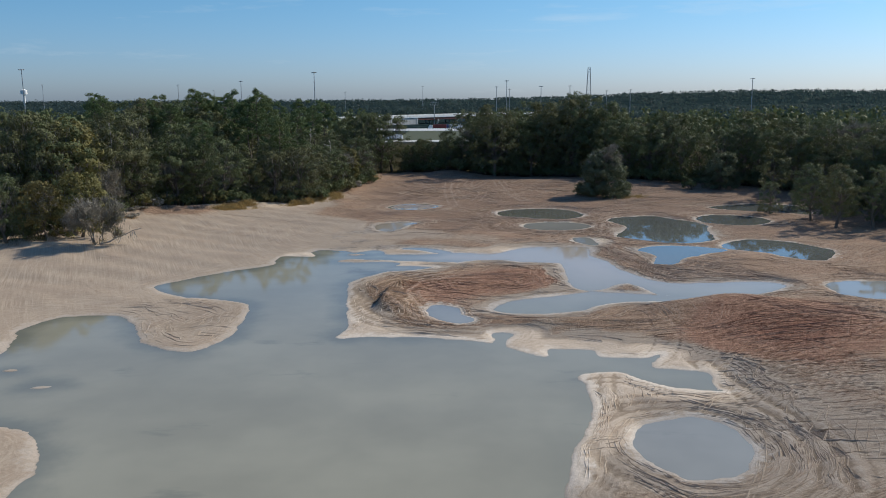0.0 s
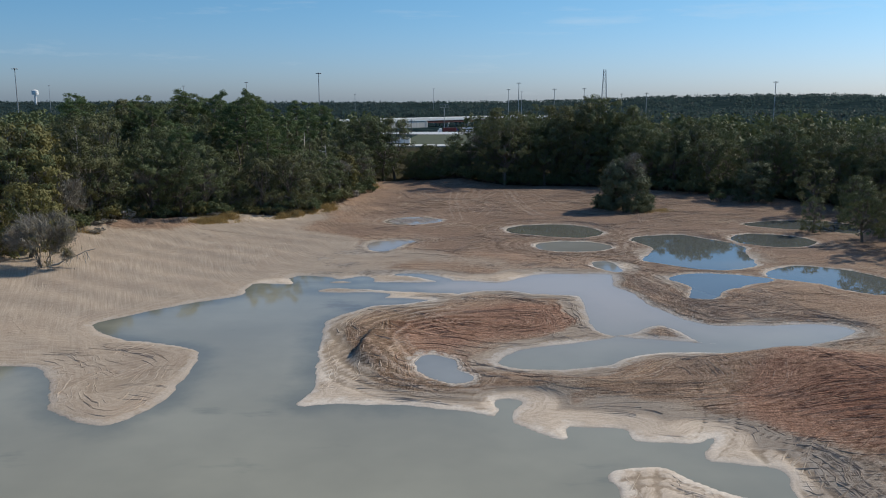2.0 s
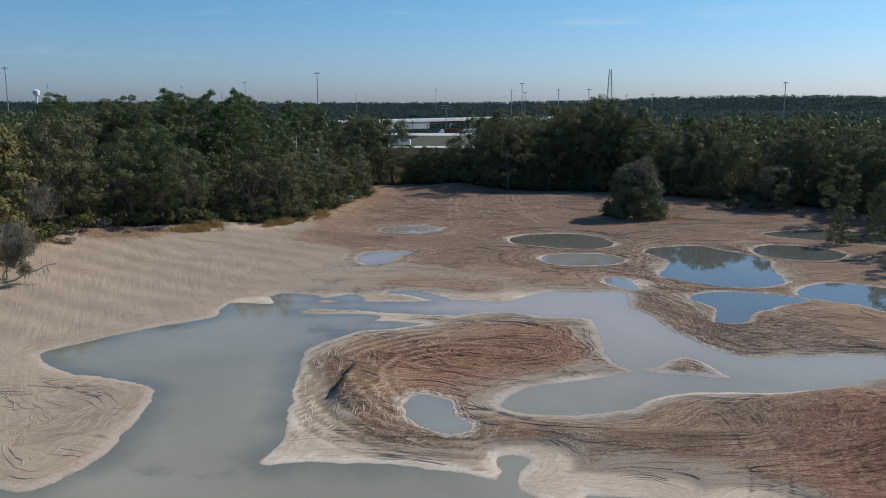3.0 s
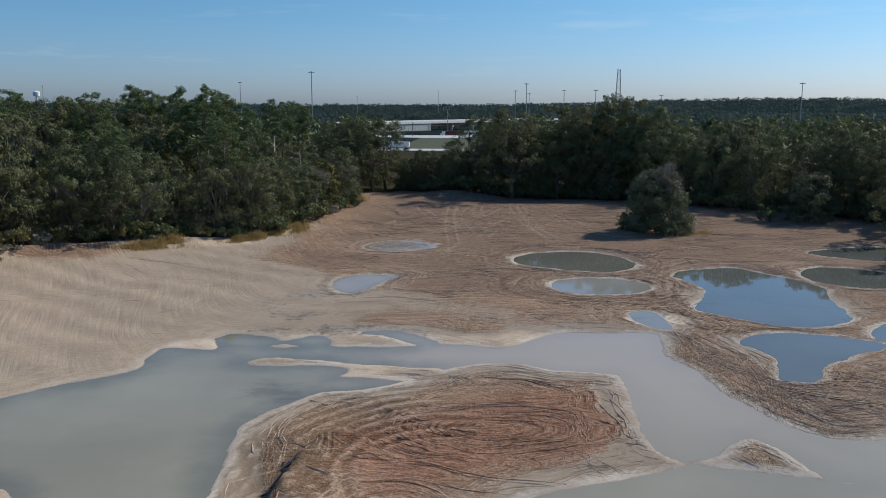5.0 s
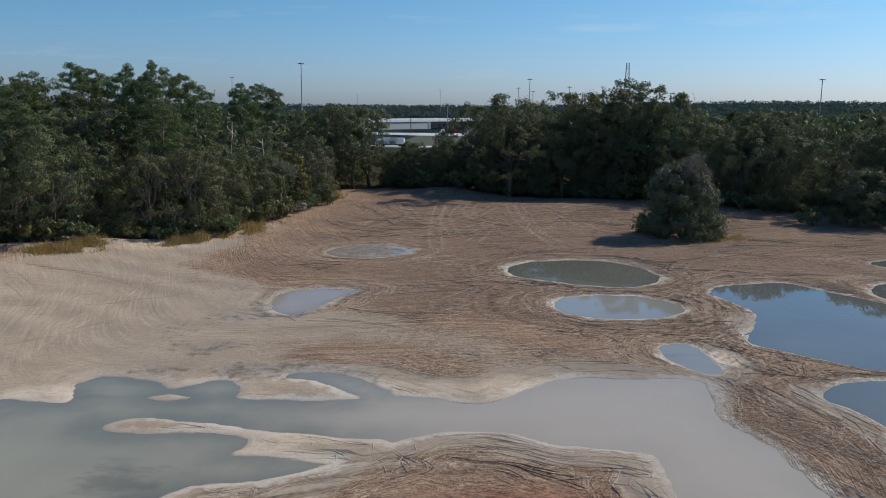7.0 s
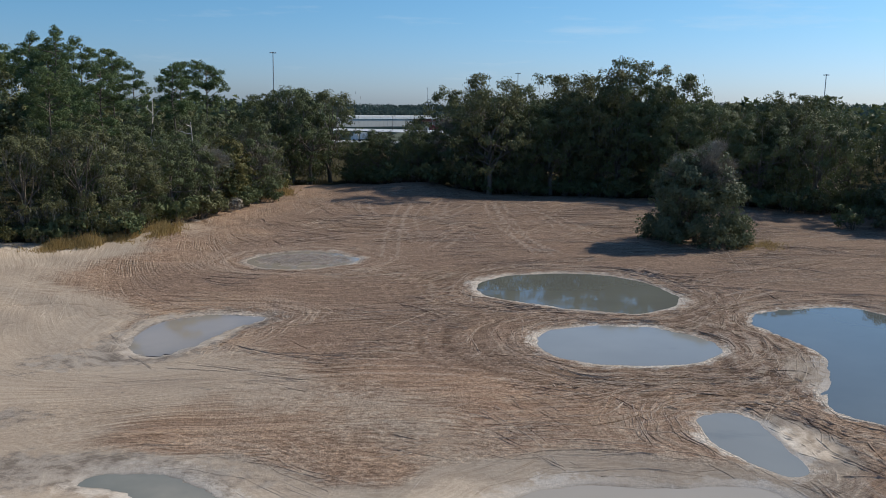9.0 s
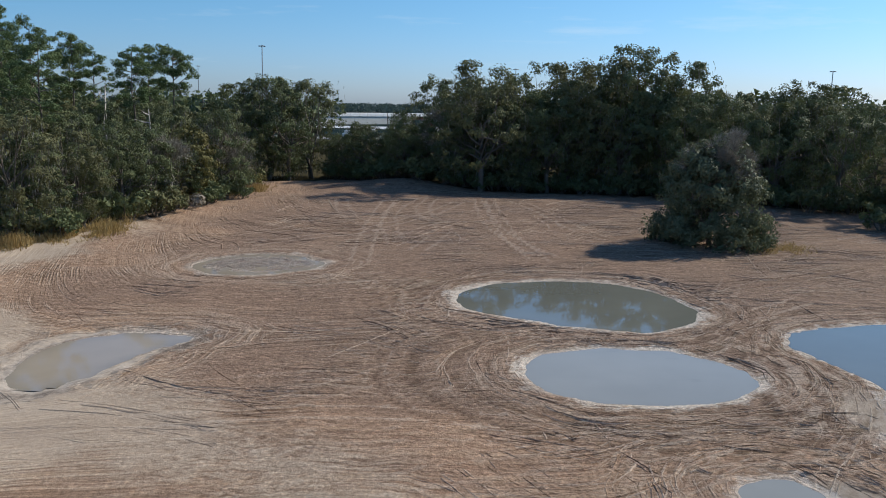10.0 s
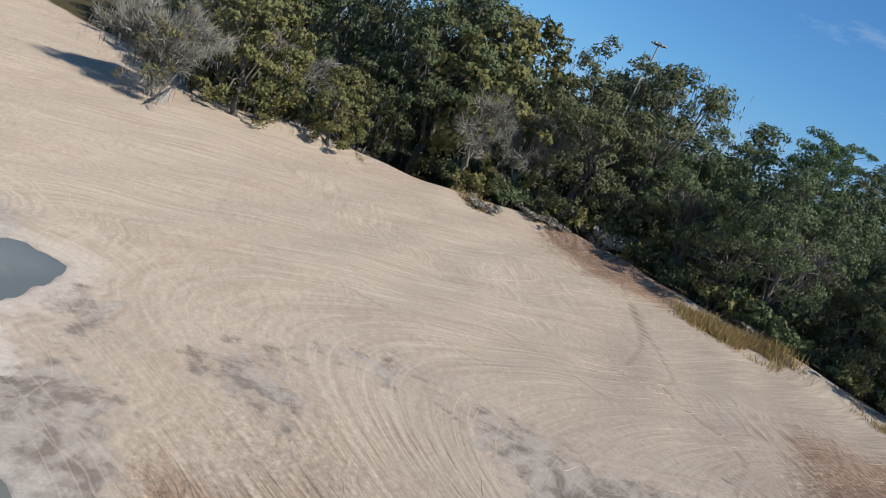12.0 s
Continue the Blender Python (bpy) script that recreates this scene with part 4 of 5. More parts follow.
FV, FF, FR = [], [], []
for count, seed, area, lengths, follow, headings, wide, high, stray, across in (
        (1300, 1, (-12, 32, 76, 126), (5, 18), 1.5, (0, 30, -20), (0.10, 0.24), (0.03, 0.09), 8, 0),
        (1300, 2, (22, 62, 50, 124), (5, 22), 0.7, (-20, -35, 10, 60), (0.10, 0.22), (0.03, 0.08), 14, 0),
        (900, 3, (9, 34, 48, 74), (6, 20), 1.6, (0, 60), (0.10, 0.22), (0.03, 0.08), 7, 0),
        (2900, 4, (-16, 58, 134, 232), (5, 22), 0.9, (3, 12, -30, 65, 95), (0.09, 0.22), (0.018, 0.06), 20, 0),
        (400, 5, (4, 28, 144, 174), (3, 11), 0.3, (30, -35, 15, -50), (0.09, 0.22), (0.015, 0.05), 16, 0),
        (600, 6, (-16, 40, 192, 236), (3, 18), 0.3, (80, 95, 60, 10), (0.12, 0.32), (0.03, 0.09), 14, 0),
        (1000, 7, (-55, -14, 100, 186), (6, 24), 1.5, (20, 40, 65), (0.09, 0.20), (0.010, 0.028), 10, 0),
        (1000, 9, (3, 54, 133, 188), (5, 18), 1.6, (0, 60), (0.09, 0.22), (0.02, 0.065), 8, 0),
        (240, 8, (-36, -20, 80, 102), (2, 8), 1.0, (0, 60), (0.12, 0.26), (0.03, 0.07), 10, 0),
        (420, 11, (-7, 24, 104, 125), (1.4, 3.6), 2.0, (0, 60), (0.10, 0.22), (0.03, 0.08), 22, 62),
        (260, 12, (4, 34, 70, 92), (1.6, 4.0), 2.0, (0, 60), (0.10, 0.20), (0.03, 0.07), 22, 70),
        (520, 14, (21, 40, 106, 142), (6, 16), 0.15, (-60, -54, -66), (0.16, 0.36), (0.022, 0.06), 5, 0),
        (760, 13, (-4, 18, 101, 122), (1.0, 4.0), 1.2, (0, 40, 90), (0.09, 0.20), (0.02, 0.06), 40, 0)):
    px, py, pa, w, h, r = furrows(count, seed, area, lengths, follow, headings, wide, high, stray, across)
    n = len(px)
    ends = np.sin(np.linspace(0.12, math.pi - 0.12, n))[:, None] ** 0.5
    rise = h * ends * (0.55 + 0.45 * soft_noise(px * 1.0, py * 1.0, 0.8, seed + 40))
    dry = smooth(0.25, 0.9, field_at(shore, px, py)) * (field_at(outside, px, py) < -1)
    rise = rise if seed in (1, 3, 8, 9, 14) else rise * smooth(-0.35, 0.25, soft_noise(px, py, 7.0, 70 + seed) + 0.35 * soft_noise(px, py, 2.2, 90 + seed))
    kink = np.zeros(px.shape)
    kink[1:] = np.abs(np.angle(np.exp(1j * np.diff(pa, axis=0))))
    kink[:-1] = np.maximum(kink[:-1], kink[1:])
    rise = rise * smooth(1.0, 0.6, np.maximum.accumulate(kink, axis=0)) * (1 - 0.7 * smooth(1.3, 1.9, field_at(pale, px, py)))
    if across:
        rise = rise * smooth(5.0, 3.2, field_at(lake_shore, px, py))
    if seed == 9:
        rise = rise * smooth(9, 5, field_at(shore, px, py))
    rise = rise * dry * (1 - 0.6 * np.clip(field_at(grey, px, py), 0, 1))
    half = w * (0.5 + 0.15 * soft_noise(px, py, 0.5, seed + 60)) * (rise > 0.004)
    for side, lift in ((-1, -0.03), (0, 1), (1, -0.03)):
        vx, vy = px - np.sin(pa) * half * side + (lift > 0) * soft_noise(px, py, 0.4, seed) * 0.04, py + np.cos(pa) * half * side
        FV.append(np.stack([vx, vy, field_at(H, vx, vy) + (rise if lift > 0 else lift)], -1).transpose(1, 0, 2).reshape(-1, 3))
        FR.append(np.repeat(r.uniform(*((-0.6, 0.1) if seed == 7 else (-0.8, 0.25) if seed in (1, 11, 12) else (-0.8, 0.5) if seed == 14 else (-0.4, 0.6) if seed == 3 else (-0.8, 0.55)), count), n))
    base = sum(len(v) for v in FV[:-3])
    idx = np.arange(count * n).reshape(count, n)
    ok = ((rise[:-1] > 0.004) & (rise[1:] > 0.004)).T
    for k in range(2):
        o, p = base + k * count * n, base + (k + 1) * count * n
        FF.append(np.stack([idx[:, :-1] + o, idx[:, 1:] + o, idx[:, 1:] + p, idx[:, :-1] + p], -1)[ok])
FV, FF, FR = np.vstack(FV), np.vstack(FF), np.concatenate(FR)
used, flat_idx = np.unique(FF, return_inverse=True)
FV, FR = FV[used], FR[used]
furrow_mesh = as_mesh("furrows", FV, flat_idx.reshape(-1, 4), SOIL)
for name, field in (("shore", shore), ("pale", pale), ("red", red), ("grey", grey), ("damp", damp), ("woods", woods), ("flow", flow)):
    furrow_mesh.attributes.new(name, "FLOAT", "POINT").data.foreach_set("value", field_at(field, FV[:, 0], FV[:, 1]).astype(np.float32))
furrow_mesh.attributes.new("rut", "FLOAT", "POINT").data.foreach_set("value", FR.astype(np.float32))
tagged(new("furrows", furrow_mesh), "ridges of earth thrown up by wheels and blades", "furrows", kind="stuff")


def ground_at(x, y):
    i = min(max(int(np.searchsorted(GX, x)) - 1, 0), nx - 2)
    j = min(max(int(np.searchsorted(GY, y)) - 1, 0), ny - 2)
    f, g = (x - GX[i]) / (GX[i + 1] - GX[i]), (y - GY[j]) / (GY[j + 1] - GY[j])
    return float((H[i, j] * (1 - f) + H[i + 1, j] * f) * (1 - g) + (H[i, j + 1] * (1 - f) + H[i + 1, j + 1] * f) * g)


def water_sheet(name, outlines, level, material, label, cell=1.0):
    """A level sheet that ends under the banks."""
    pts = np.vstack(outlines)
    xs, ys = np.arange(pts[:, 0].min() - 2, pts[:, 0].max() + 3, cell), np.arange(pts[:, 1].min() - 2, pts[:, 1].max() + 3, cell)
    A, B = np.meshgrid(xs, ys, indexing="ij")
    d = np.full(A.size, 1e9)
    for o in outlines:
        d = np.minimum(d, distance(A, B, o))
    for isle in ISLES if name == "lake_water" else ():
        near_isle = -distance(A, B, rounded(isle))
        d = np.where(d < 0, np.maximum(d, np.minimum(near_isle, 0.0)), d)
    d = d.reshape(A.shape)
    use = np.minimum(np.minimum(d[:-1, :-1], d[1:, :-1]), np.minimum(d[:-1, 1:], d[1:, 1:])) < 0.35
    idx = np.arange(A.size).reshape(A.shape)
    q = np.stack([idx[:-1, :-1], idx[1:, :-1], idx[1:, 1:], idx[:-1, 1:]], -1)[use]
    used, flat = np.unique(q, return_inverse=True)
    V = np.stack([A.ravel()[used], B.ravel()[used], np.full(len(used), level)], -1)
    me = as_mesh(name, V, flat.reshape(-1, 4), material)
    inward = -d.ravel()[used]
    me.attributes.new("depth", "FLOAT", "POINT").data.foreach_set("value", (inward if name == "lake_water" else inward + 2.0).astype(np.float32))
    return tagged(new(name, me), label, "pond" if name == "pond" else "lake", kind="structure")


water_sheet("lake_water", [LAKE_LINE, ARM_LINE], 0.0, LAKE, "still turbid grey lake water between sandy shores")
POND_LOOK = {"crater": (BLUISH, "round puddle of milky grey water"), "far_round": (MURKY, "oval murky green pond with pale rim"), "inner": (BLUISH, "small milky puddle on the muddy spit"), "near_round": (BLUISH, "oval pond of milky water with pale rim"),
             "slanted": (SHALLOW, "shallow slanting puddle in grey silt"), "dried": (SHALLOW, "nearly dried-out puddle full of silt"), "small": (BLUISH, "small shallow puddle between ruts"),
             "south_east": (BLUISH, "shallow muddy puddle with pale rim")}
for n, (k, line) in enumerate(POND_LINES.items()):
    mat, words = POND_LOOK.get(k, (POND, "still dark pond that mirrors sky and trees"))
    water_sheet("pond", [line], 0.018 + 0.0035 * n if k != "dried" else 0.03, mat, words, 0.5)


# ---- trees ----
def leaves(rng, centres, radii, count, size, squash=0.75, tufts=7, out=0.8):
    """Small sprays of foliage: tufts sit on each clump, and each spray faces outwards."""
    centres, radii = np.asarray(centres, float), np.asarray(radii, float)
    d = rng.normal(size=(len(centres), tufts, 3))
    d /= np.linalg.norm(d, axis=2)[:, :, None]
    d[:, :, 2] = d[:, :, 2] * 0.9 + 0.12
    flat = np.array([1, 1, squash])
    T = (centres[:, None] + d * flat * (radii * 0.66)[:, None, None]).reshape(-1, 3)
    S = np.repeat(radii, tufts) * rng.uniform(0.28, 0.52, len(T))
    which = rng.choice(len(T), count, p=S ** 2 / (S ** 2).sum())
    e = rng.normal(size=(count, 3))
    e /= np.linalg.norm(e, axis=1)[:, None]
    p = T[which] + e * flat * (S[which] * rng.uniform(0.3, 1.0, count) ** 0.4)[:, None]
    heart = p - centres.mean(0) if len(centres) > 12 and tufts == 7 else e
    heart = heart / (np.linalg.norm(heart, axis=1)[:, None] + 1e-6)
    face = out * (0.25 * e + 0.35 * d.reshape(-1, 3)[which] + 0.45 * heart) + rng.normal(size=(count, 3)) * 0.24
    a = np.cross(face, rng.normal(size=(count, 3)))
    a /= np.linalg.norm(a, axis=1)[:, None]
    b = np.cross(face, a)
    b /= np.linalg.norm(b, axis=1)[:, None]
    s = (size * rng.uniform(0.6, 1.4, count))[:, None]
    V = np.stack([p - a * s * 0.5, p + a * s * 0.5, p + b * s * 1.05], 1).reshape(-1, 3)
    return V, np.arange(count * 3).reshape(-1, 3)


def strands(rng, centres, count, long, wide=0.16):
    """Narrow hanging slips."""
    c = np.asarray(centres)[rng.randint(0, len(centres), count)]
    p = c + rng.normal(size=(count, 3)) * np.array([0.9, 0.9, 0.5])
    a = rng.uniform(0, 2 * math.pi, count)
    w = np.stack([np.cos(a), np.sin(a), np.zeros(count)], -1) * wide * rng.uniform(0.6, 1.6, count)[:, None]
    tip = p + np.stack([rng.normal(size=count) * 0.1, rng.normal(size=count) * 0.1, -long * rng.uniform(0.4, 1.2, count)], -1)
    return np.stack([p - w, p + w, tip], 1).reshape(-1, 3), np.arange(count * 3).reshape(-1, 3)


def twigs(rng, tips, count, long):
    """Thin dry twigs that spray outwards and up from the branch tips."""
    p = tips[rng.randint(0, len(tips), count)] + rng.normal(size=(count, 3)) * 0.12
    mid = tips.mean(0) - np.array([0, 0, 3.0])
    d = (p - mid) / np.linalg.norm(p - mid, axis=1)[:, None] + rng.normal(size=(count, 3)) * 0.55
    d /= np.linalg.norm(d, axis=1)[:, None]
    w = np.cross(d, rng.normal(size=(count, 3)))
    w *= (rng.uniform(0.018, 0.04, count) / np.linalg.norm(w, axis=1))[:, None]
    V = np.stack([p - w, p + w, p + d * (long * rng.uniform(0.4, 1.2, count))[:, None]], 1).reshape(-1, 3)
    return V, np.arange(count * 3).reshape(-1, 3)


def wavering(rng, a, b, n, wild):
    a, b = np.asarray(a, float), np.asarray(b, float)
    return [tuple(a + (b - a) * t + rng.normal(size=3) * wild * math.sin(math.pi * t)) for t in np.linspace(0, 1, n)]


def oak(seed, high, wide, count, size=0.42, low=0.12, moss=0, leaf=OAK_LEAF, lumps=92, name="oak_tree", label="", bark=BARK, group="trees round the clearing", open_crown=0.0, foot=0.20, skew=0.85, heart=0.35, taper=0.6):
    """A broad tree: forked trunk with limbs, a lumpy crown with gaps, and moss where asked."""
    rng = np.random.RandomState(seed)
    C, R = [], []
    for k in range(lumps):
        t = rng.uniform(0.0, 1.0) ** skew
        a, f = rng.uniform(0, 2 * math.pi), rng.uniform(heart, 1.0) ** 0.6
        reach = wide * math.sin(math.pi * (foot + (0.92 - foot) * t)) ** taper * f
        r = wide * rng.uniform(0.13, 0.25) * (1 - open_crown * 0.15)
        C.append(np.array([math.cos(a) * reach, math.sin(a) * reach, high * (low + (0.97 - low) * t) + 0.3 * r]))
        R.append(r)
    base = tagged(new(name), label, "tree", group)
    top = np.array([rng.normal() * 0.5, rng.normal() * 0.5, high * 0.55])
    trunk_r = 0.018 * high + 0.06
    tubes = [tube(wavering(rng, (0, 0, -0.3), top, 6, 0.25), np.linspace(trunk_r * 1.25, trunk_r * 0.45, 6), 7)]
    for k in list(rng.permutation(lumps)[:14]):
        t = rng.uniform(0.25, 0.9)
        tubes.append(tube(wavering(rng, top * t, C[k], 5, 0.35), np.linspace(trunk_r * 0.42, 0.03, 5), 4))
    child("trunk", as_mesh("trunk", *join(tubes), bark, True), base)
    child("crown", as_mesh("crown", *leaves(rng, C, R, count, size), leaf), base)
    if moss:
        tagged(child("moss", as_mesh("moss", *strands(rng, [c - np.array([0, 0, 0.4 * r]) for c, r in zip(C, R)], moss, 0.8, 0.036), MOSS), base, "grey hanging moss"), kind="stuff")
    return base


def pine(seed, high, wide, count, label, crown=0.36):
    """A tall pine: straight bare trunk, and an open crown of flat needle pads on rising limbs."""
    rng = np.random.RandomState(seed)
    base = tagged(new("pine_tree"), label, "tree", "trees round the clearing")
    lean = rng.normal(size=2) * 0.6
    top = np.array([lean[0], lean[1], high])
    tubes = [tube(wavering(rng, (0, 0, -0.3), top, 9, 0.22), np.linspace(0.27, 0.05, 9), 7)]
    C, R = [], []
    limbs = 21
    for k in range(limbs):
        u = k / (limbs - 1)
        t = 1 - crown * u ** 0.85
        a, reach = k * 2.4 + rng.normal() * 0.4, wide * (0.30 + 0.70 * math.sin(math.pi * min(1.0, 0.10 + 0.78 * u))) * rng.uniform(0.55, 1.05)
        tip = top * t + np.array([math.cos(a) * reach, math.sin(a) * reach, 0.22 * reach + rng.normal() * 0.6])
        tubes.append(tube(wavering(rng, top * (t - 0.015), tip, 4, 0.14), (0.085, 0.065, 0.045, 0.02), 4))
        for f in (0.60, 0.85, 1.0)[0 if rng.rand() < 0.5 else 1:]:
            side = rng.normal(size=3) * np.array([0.5, 0.5, 0.12])
            C.append(top * t * (1 - f) + tip * f + side + np.array([0, 0, 0.12]))
            R.append(rng.uniform(0.8, 1.25))
    C.append(top + np.array([0, 0, 0.1]))
    R.append(0.9)
    for k in range(5):
        t, a = rng.uniform(0.45, 1 - crown), rng.uniform(0, 2 * math.pi)
        tubes.append(tube(wavering(rng, top * t, top * t + np.array([math.cos(a), math.sin(a), 0.1]) * rng.uniform(0.8, 2.0), 3, 0.05), (0.05, 0.035, 0.015), 4))
    child("trunk", as_mesh("trunk", *join(tubes), BARK, True), base)
    child("crown", as_mesh("crown", *leaves(rng, C, R, count, 0.17, 0.66, 9, 0.6), PINE_LEAF), base)
    return base


def branching(rng, p, d, length, r, depth, out):
    q = np.asarray(p) + np.asarray(d) * length
    out.append(tube(wavering(rng, p, q, 4, 0.06 * length), np.linspace(r, r * 0.6, 4), 5 if r > 0.06 else 3))
    if depth == 0:
        return
    for k in range(rng.randint(2, 5)):
        e = np.asarray(d) + rng.normal(size=3) * 0.55
        e[2] += 0.12
        e /= np.linalg.norm(e)
        branching(rng, np.asarray(p) + (q - np.asarray(p)) * rng.uniform(0.55, 1.0), e, length * rng.uniform(0.55, 0.85), r * 0.58, depth - 1, out)


def bare_tree(seed, high, spray, moss, label, name="bare_tree"):
    """A leafless grey tree of fine branches with hanging moss."""
    rng = np.random.RandomState(seed)
    base = tagged(new(name), label, "tree", "trees round the clearing")
    out = []
    branching(rng, (0, 0, -0.3), (0.05, 0.02, 1.0), high * 0.3, 0.02 * high, 5, out)
    V, F = join(out)
    child("trunk", as_mesh("trunk", V, F, GREY_BARK, True), base)
    tips = np.array(V)[rng.randint(len(V) // 3, len(V), 400)]
    tips = tips[tips[:, 2] > high * 0.2]
    child("brushwood", as_mesh("brushwood", *twigs(rng, tips, spray, 1.3), TWIG), base, "fine grey twigs")
    if moss:
        tagged(child("moss", as_mesh("moss", *strands(rng, tips, moss, 0.8, 0.034), MOSS), base, "grey hanging moss"), kind="stuff")
    return base


def bare_bush(seed, high, wide, spray, moss, label):
    """A leafless thicket of many stems from one foot."""
    rng = np.random.RandomState(seed)
    base = tagged(new("bare_bush"), label, "bush", "trees round the clearing")
    out = []
    for k in range(7):
        a = rng.uniform(0, 2 * math.pi)
        d = np.array([math.cos(a) * wide / high * 0.7, math.sin(a) * wide / high * 0.7, 1.0])
        branching(rng, (0.3 * math.cos(a), 0.3 * math.sin(a), -0.2), d / np.linalg.norm(d), high * 0.34, 0.10, 4, out)
    V, F = join(out)
    child("trunk", as_mesh("trunk", V, F, GREY_BARK, True), base)
    tips = np.array(V)[rng.randint(len(V) // 8, len(V), 700)]
    child("brushwood", as_mesh("brushwood", *twigs(rng, tips, spray, 1.0), TWIG), base, "fine grey twigs")
    tagged(child("moss", as_mesh("moss", *strands(rng, tips, moss, 0.8, 0.034), MOSS), base, "grey hanging moss"), kind="stuff")
    child("foliage", as_mesh("foliage", *leaves(rng, tips[::14], [0.9] * len(tips[::14]), 3000, 0.15), AUTUMN_LEAF), base, "sparse olive-brown leaves")
    return base


def shrub(seed, high, wide, count, leaf, label):
    rng = np.random.RandomState(seed)
    base = tagged(new("shrub"), label, "shrub", "undergrowth at the edge of the woods")
    C = [np.array([rng.normal() * wide * 0.45, rng.normal() * wide * 0.45, high * rng.uniform(0.25, 0.75)]) for k in range(10)]
    R = [wide * rng.uniform(0.25, 0.5) for k in C]
    stems = [tube(wavering(rng, (c[0] * 0.2, c[1] * 0.2, -0.2), c, 4, 0.1), (0.06, 0.05, 0.035, 0.015), 4) for c in C]
    child("stem", as_mesh("stem", *join(stems), BARK, True), base)
    child("foliage", as_mesh("foliage", *leaves(rng, C, R, count, 0.30), leaf), base)
    return base


def along(line, spacing, offset, jitter, rng, start=0.0, stop=1e9):
    """Places along a line of points, set back to its left side."""
    p = np.array(line, float)
    seg = np.linalg.norm(np.diff(p, axis=0), axis=1)
    total, s, out = seg.sum(), start, []
    while s < min(total, stop):
        k, rest = 0, s
        while rest > seg[k]:
            rest -= seg[k]
            k += 1
        d = (p[k + 1] - p[k]) / seg[k]
        q = p[k] + d * rest + np.array([-d[1], d[0]]) * offset + rng.normal(size=2) * jitter
        out.append((q[0], q[1]))
        s += spacing * rng.uniform(0.75, 1.25)
    return out


def stand(master, x, y, scale=1.0, turn=0.0, tall=1.0):
    m = pose(x, y, ground_at(x, y), 0, 0, turn) @ Matrix.Diagonal((scale, scale, scale * tall, 1))
    return copy_thing(master, m)


OAKS = [oak(11, 17, 6.7, 11000, 0.245, foot=0.28, moss=600, label="dark green broad-leaved oak at the woods' edge"),
        oak(12, 19, 7.2, 11000, 0.255, open_crown=0.4, moss=1100, label="tall dark oak hung with grey moss"),
        oak(13, 15, 6.2, 14000, 0.205, moss=1700, low=0.05, label="oak with foliage down to the ground, hung with moss", foot=0.34),
        oak(14, 21, 6.8, 8800, 0.28, low=0.2, moss=450, label="tall dark green oak with an open top", open_crown=0.3, lumps=84)]
YELLOW = [oak(21, 11, 4.6, 6500, 0.28, low=0.03, leaf=AUTUMN_LEAF, moss=150, label="olive and yellow leafed young tree on the bank")]
PINES = [pine(31, 24, 3.5, 12000, "tall slender pine with tiered green crown", 0.36), pine(32, 22, 4.1, 12000, "tall pine with rounded needle crown", 0.30), pine(33, 26, 3.6, 12000, "high pine standing above the oaks", 0.42)]
BARES = [bare_tree(41, 14, 3600, 900, "leafless grey tree draped with moss"), bare_tree(42, 16, 3200, 500, "bare silver-grey tree with fine branches")]
SHRUBS = [shrub(51, 3.4, 2.6, 900, OAK_LEAF, "low green undergrowth shrub at the woods' edge"), shrub(52, 2.6, 2.8, 850, AUTUMN_LEAF, "low olive-brown scrub on the sandy bank"), shrub(53, 2.2, 2.4, 900, TWIG, "low heap of grey dry brush")]
HEIGHT = dict(zip([o.name for o in OAKS + YELLOW + PINES + BARES], (17, 19, 15, 21, 11, 24, 22, 26, 12, 13)))
MASTERS = OAKS + YELLOW + PINES + BARES + SHRUBS
placed = {}


def plant(master, x, y, scale=1.0, turn=0.0, tall=1.0):
    """The first tree of a kind is the master itself, the rest are copies."""
    if master.name not in placed:
        placed[master.name] = True
        master.matrix_basis = pose(x, y, ground_at(x, y), 0, 0, turn) @ Matrix.Diagonal((scale, scale, scale * tall, 1))
        return master
    ob = copy_thing(master, Matrix.Identity(4))
    ob.matrix_basis = pose(x, y, ground_at(x, y), 0, 0, turn) @ Matrix.Diagonal((scale, scale, scale * tall, 1))
    return ob


rng = np.random.RandomState(77)
LEFT = WOODS_EDGE[1:16]
RIGHT = WOODS_EDGE[17:27]


def pick(options, weights):
    return options[rng.choice(len(options), p=np.array(weights) / sum(weights))]


def to_height(m, lo, hi):
    return rng.uniform(lo, hi) / HEIGHT[m.name]


for row, (offset, spacing, jit) in enumerate(((2.5, 5.2, 0.8), (8.0, 6.6, 1.5), (15.0, 7.5, 2.0))):
    for x, y in along(LEFT, spacing, offset, jit, rng):
        if y < 127 or (x > -33 and y > 236 and row) or off_track(x, y) < (8.5, 6.0, 4.5)[row]:
            continue
        if row and rng.rand() < (0.0 if y > 205 else 0.18):
            m = pick(PINES, (1, 1, 1))
            s = to_height(m, 18, 21.5)
        else:
            m = pick(OAKS + BARES + YELLOW, (2, 2, 3, 0.8, 0.9, 0.8, 0.5 if row == 0 else 0.15))
            s = to_height(m, *((8.5, 12.5), (11, 14), (12, 15))[row]) if y > 185 else to_height(m, *((11.5, 16), (16.5, 20), (17.5, 21.5))[row])
        plant(m, x, y, s, rng.uniform(0, 360))
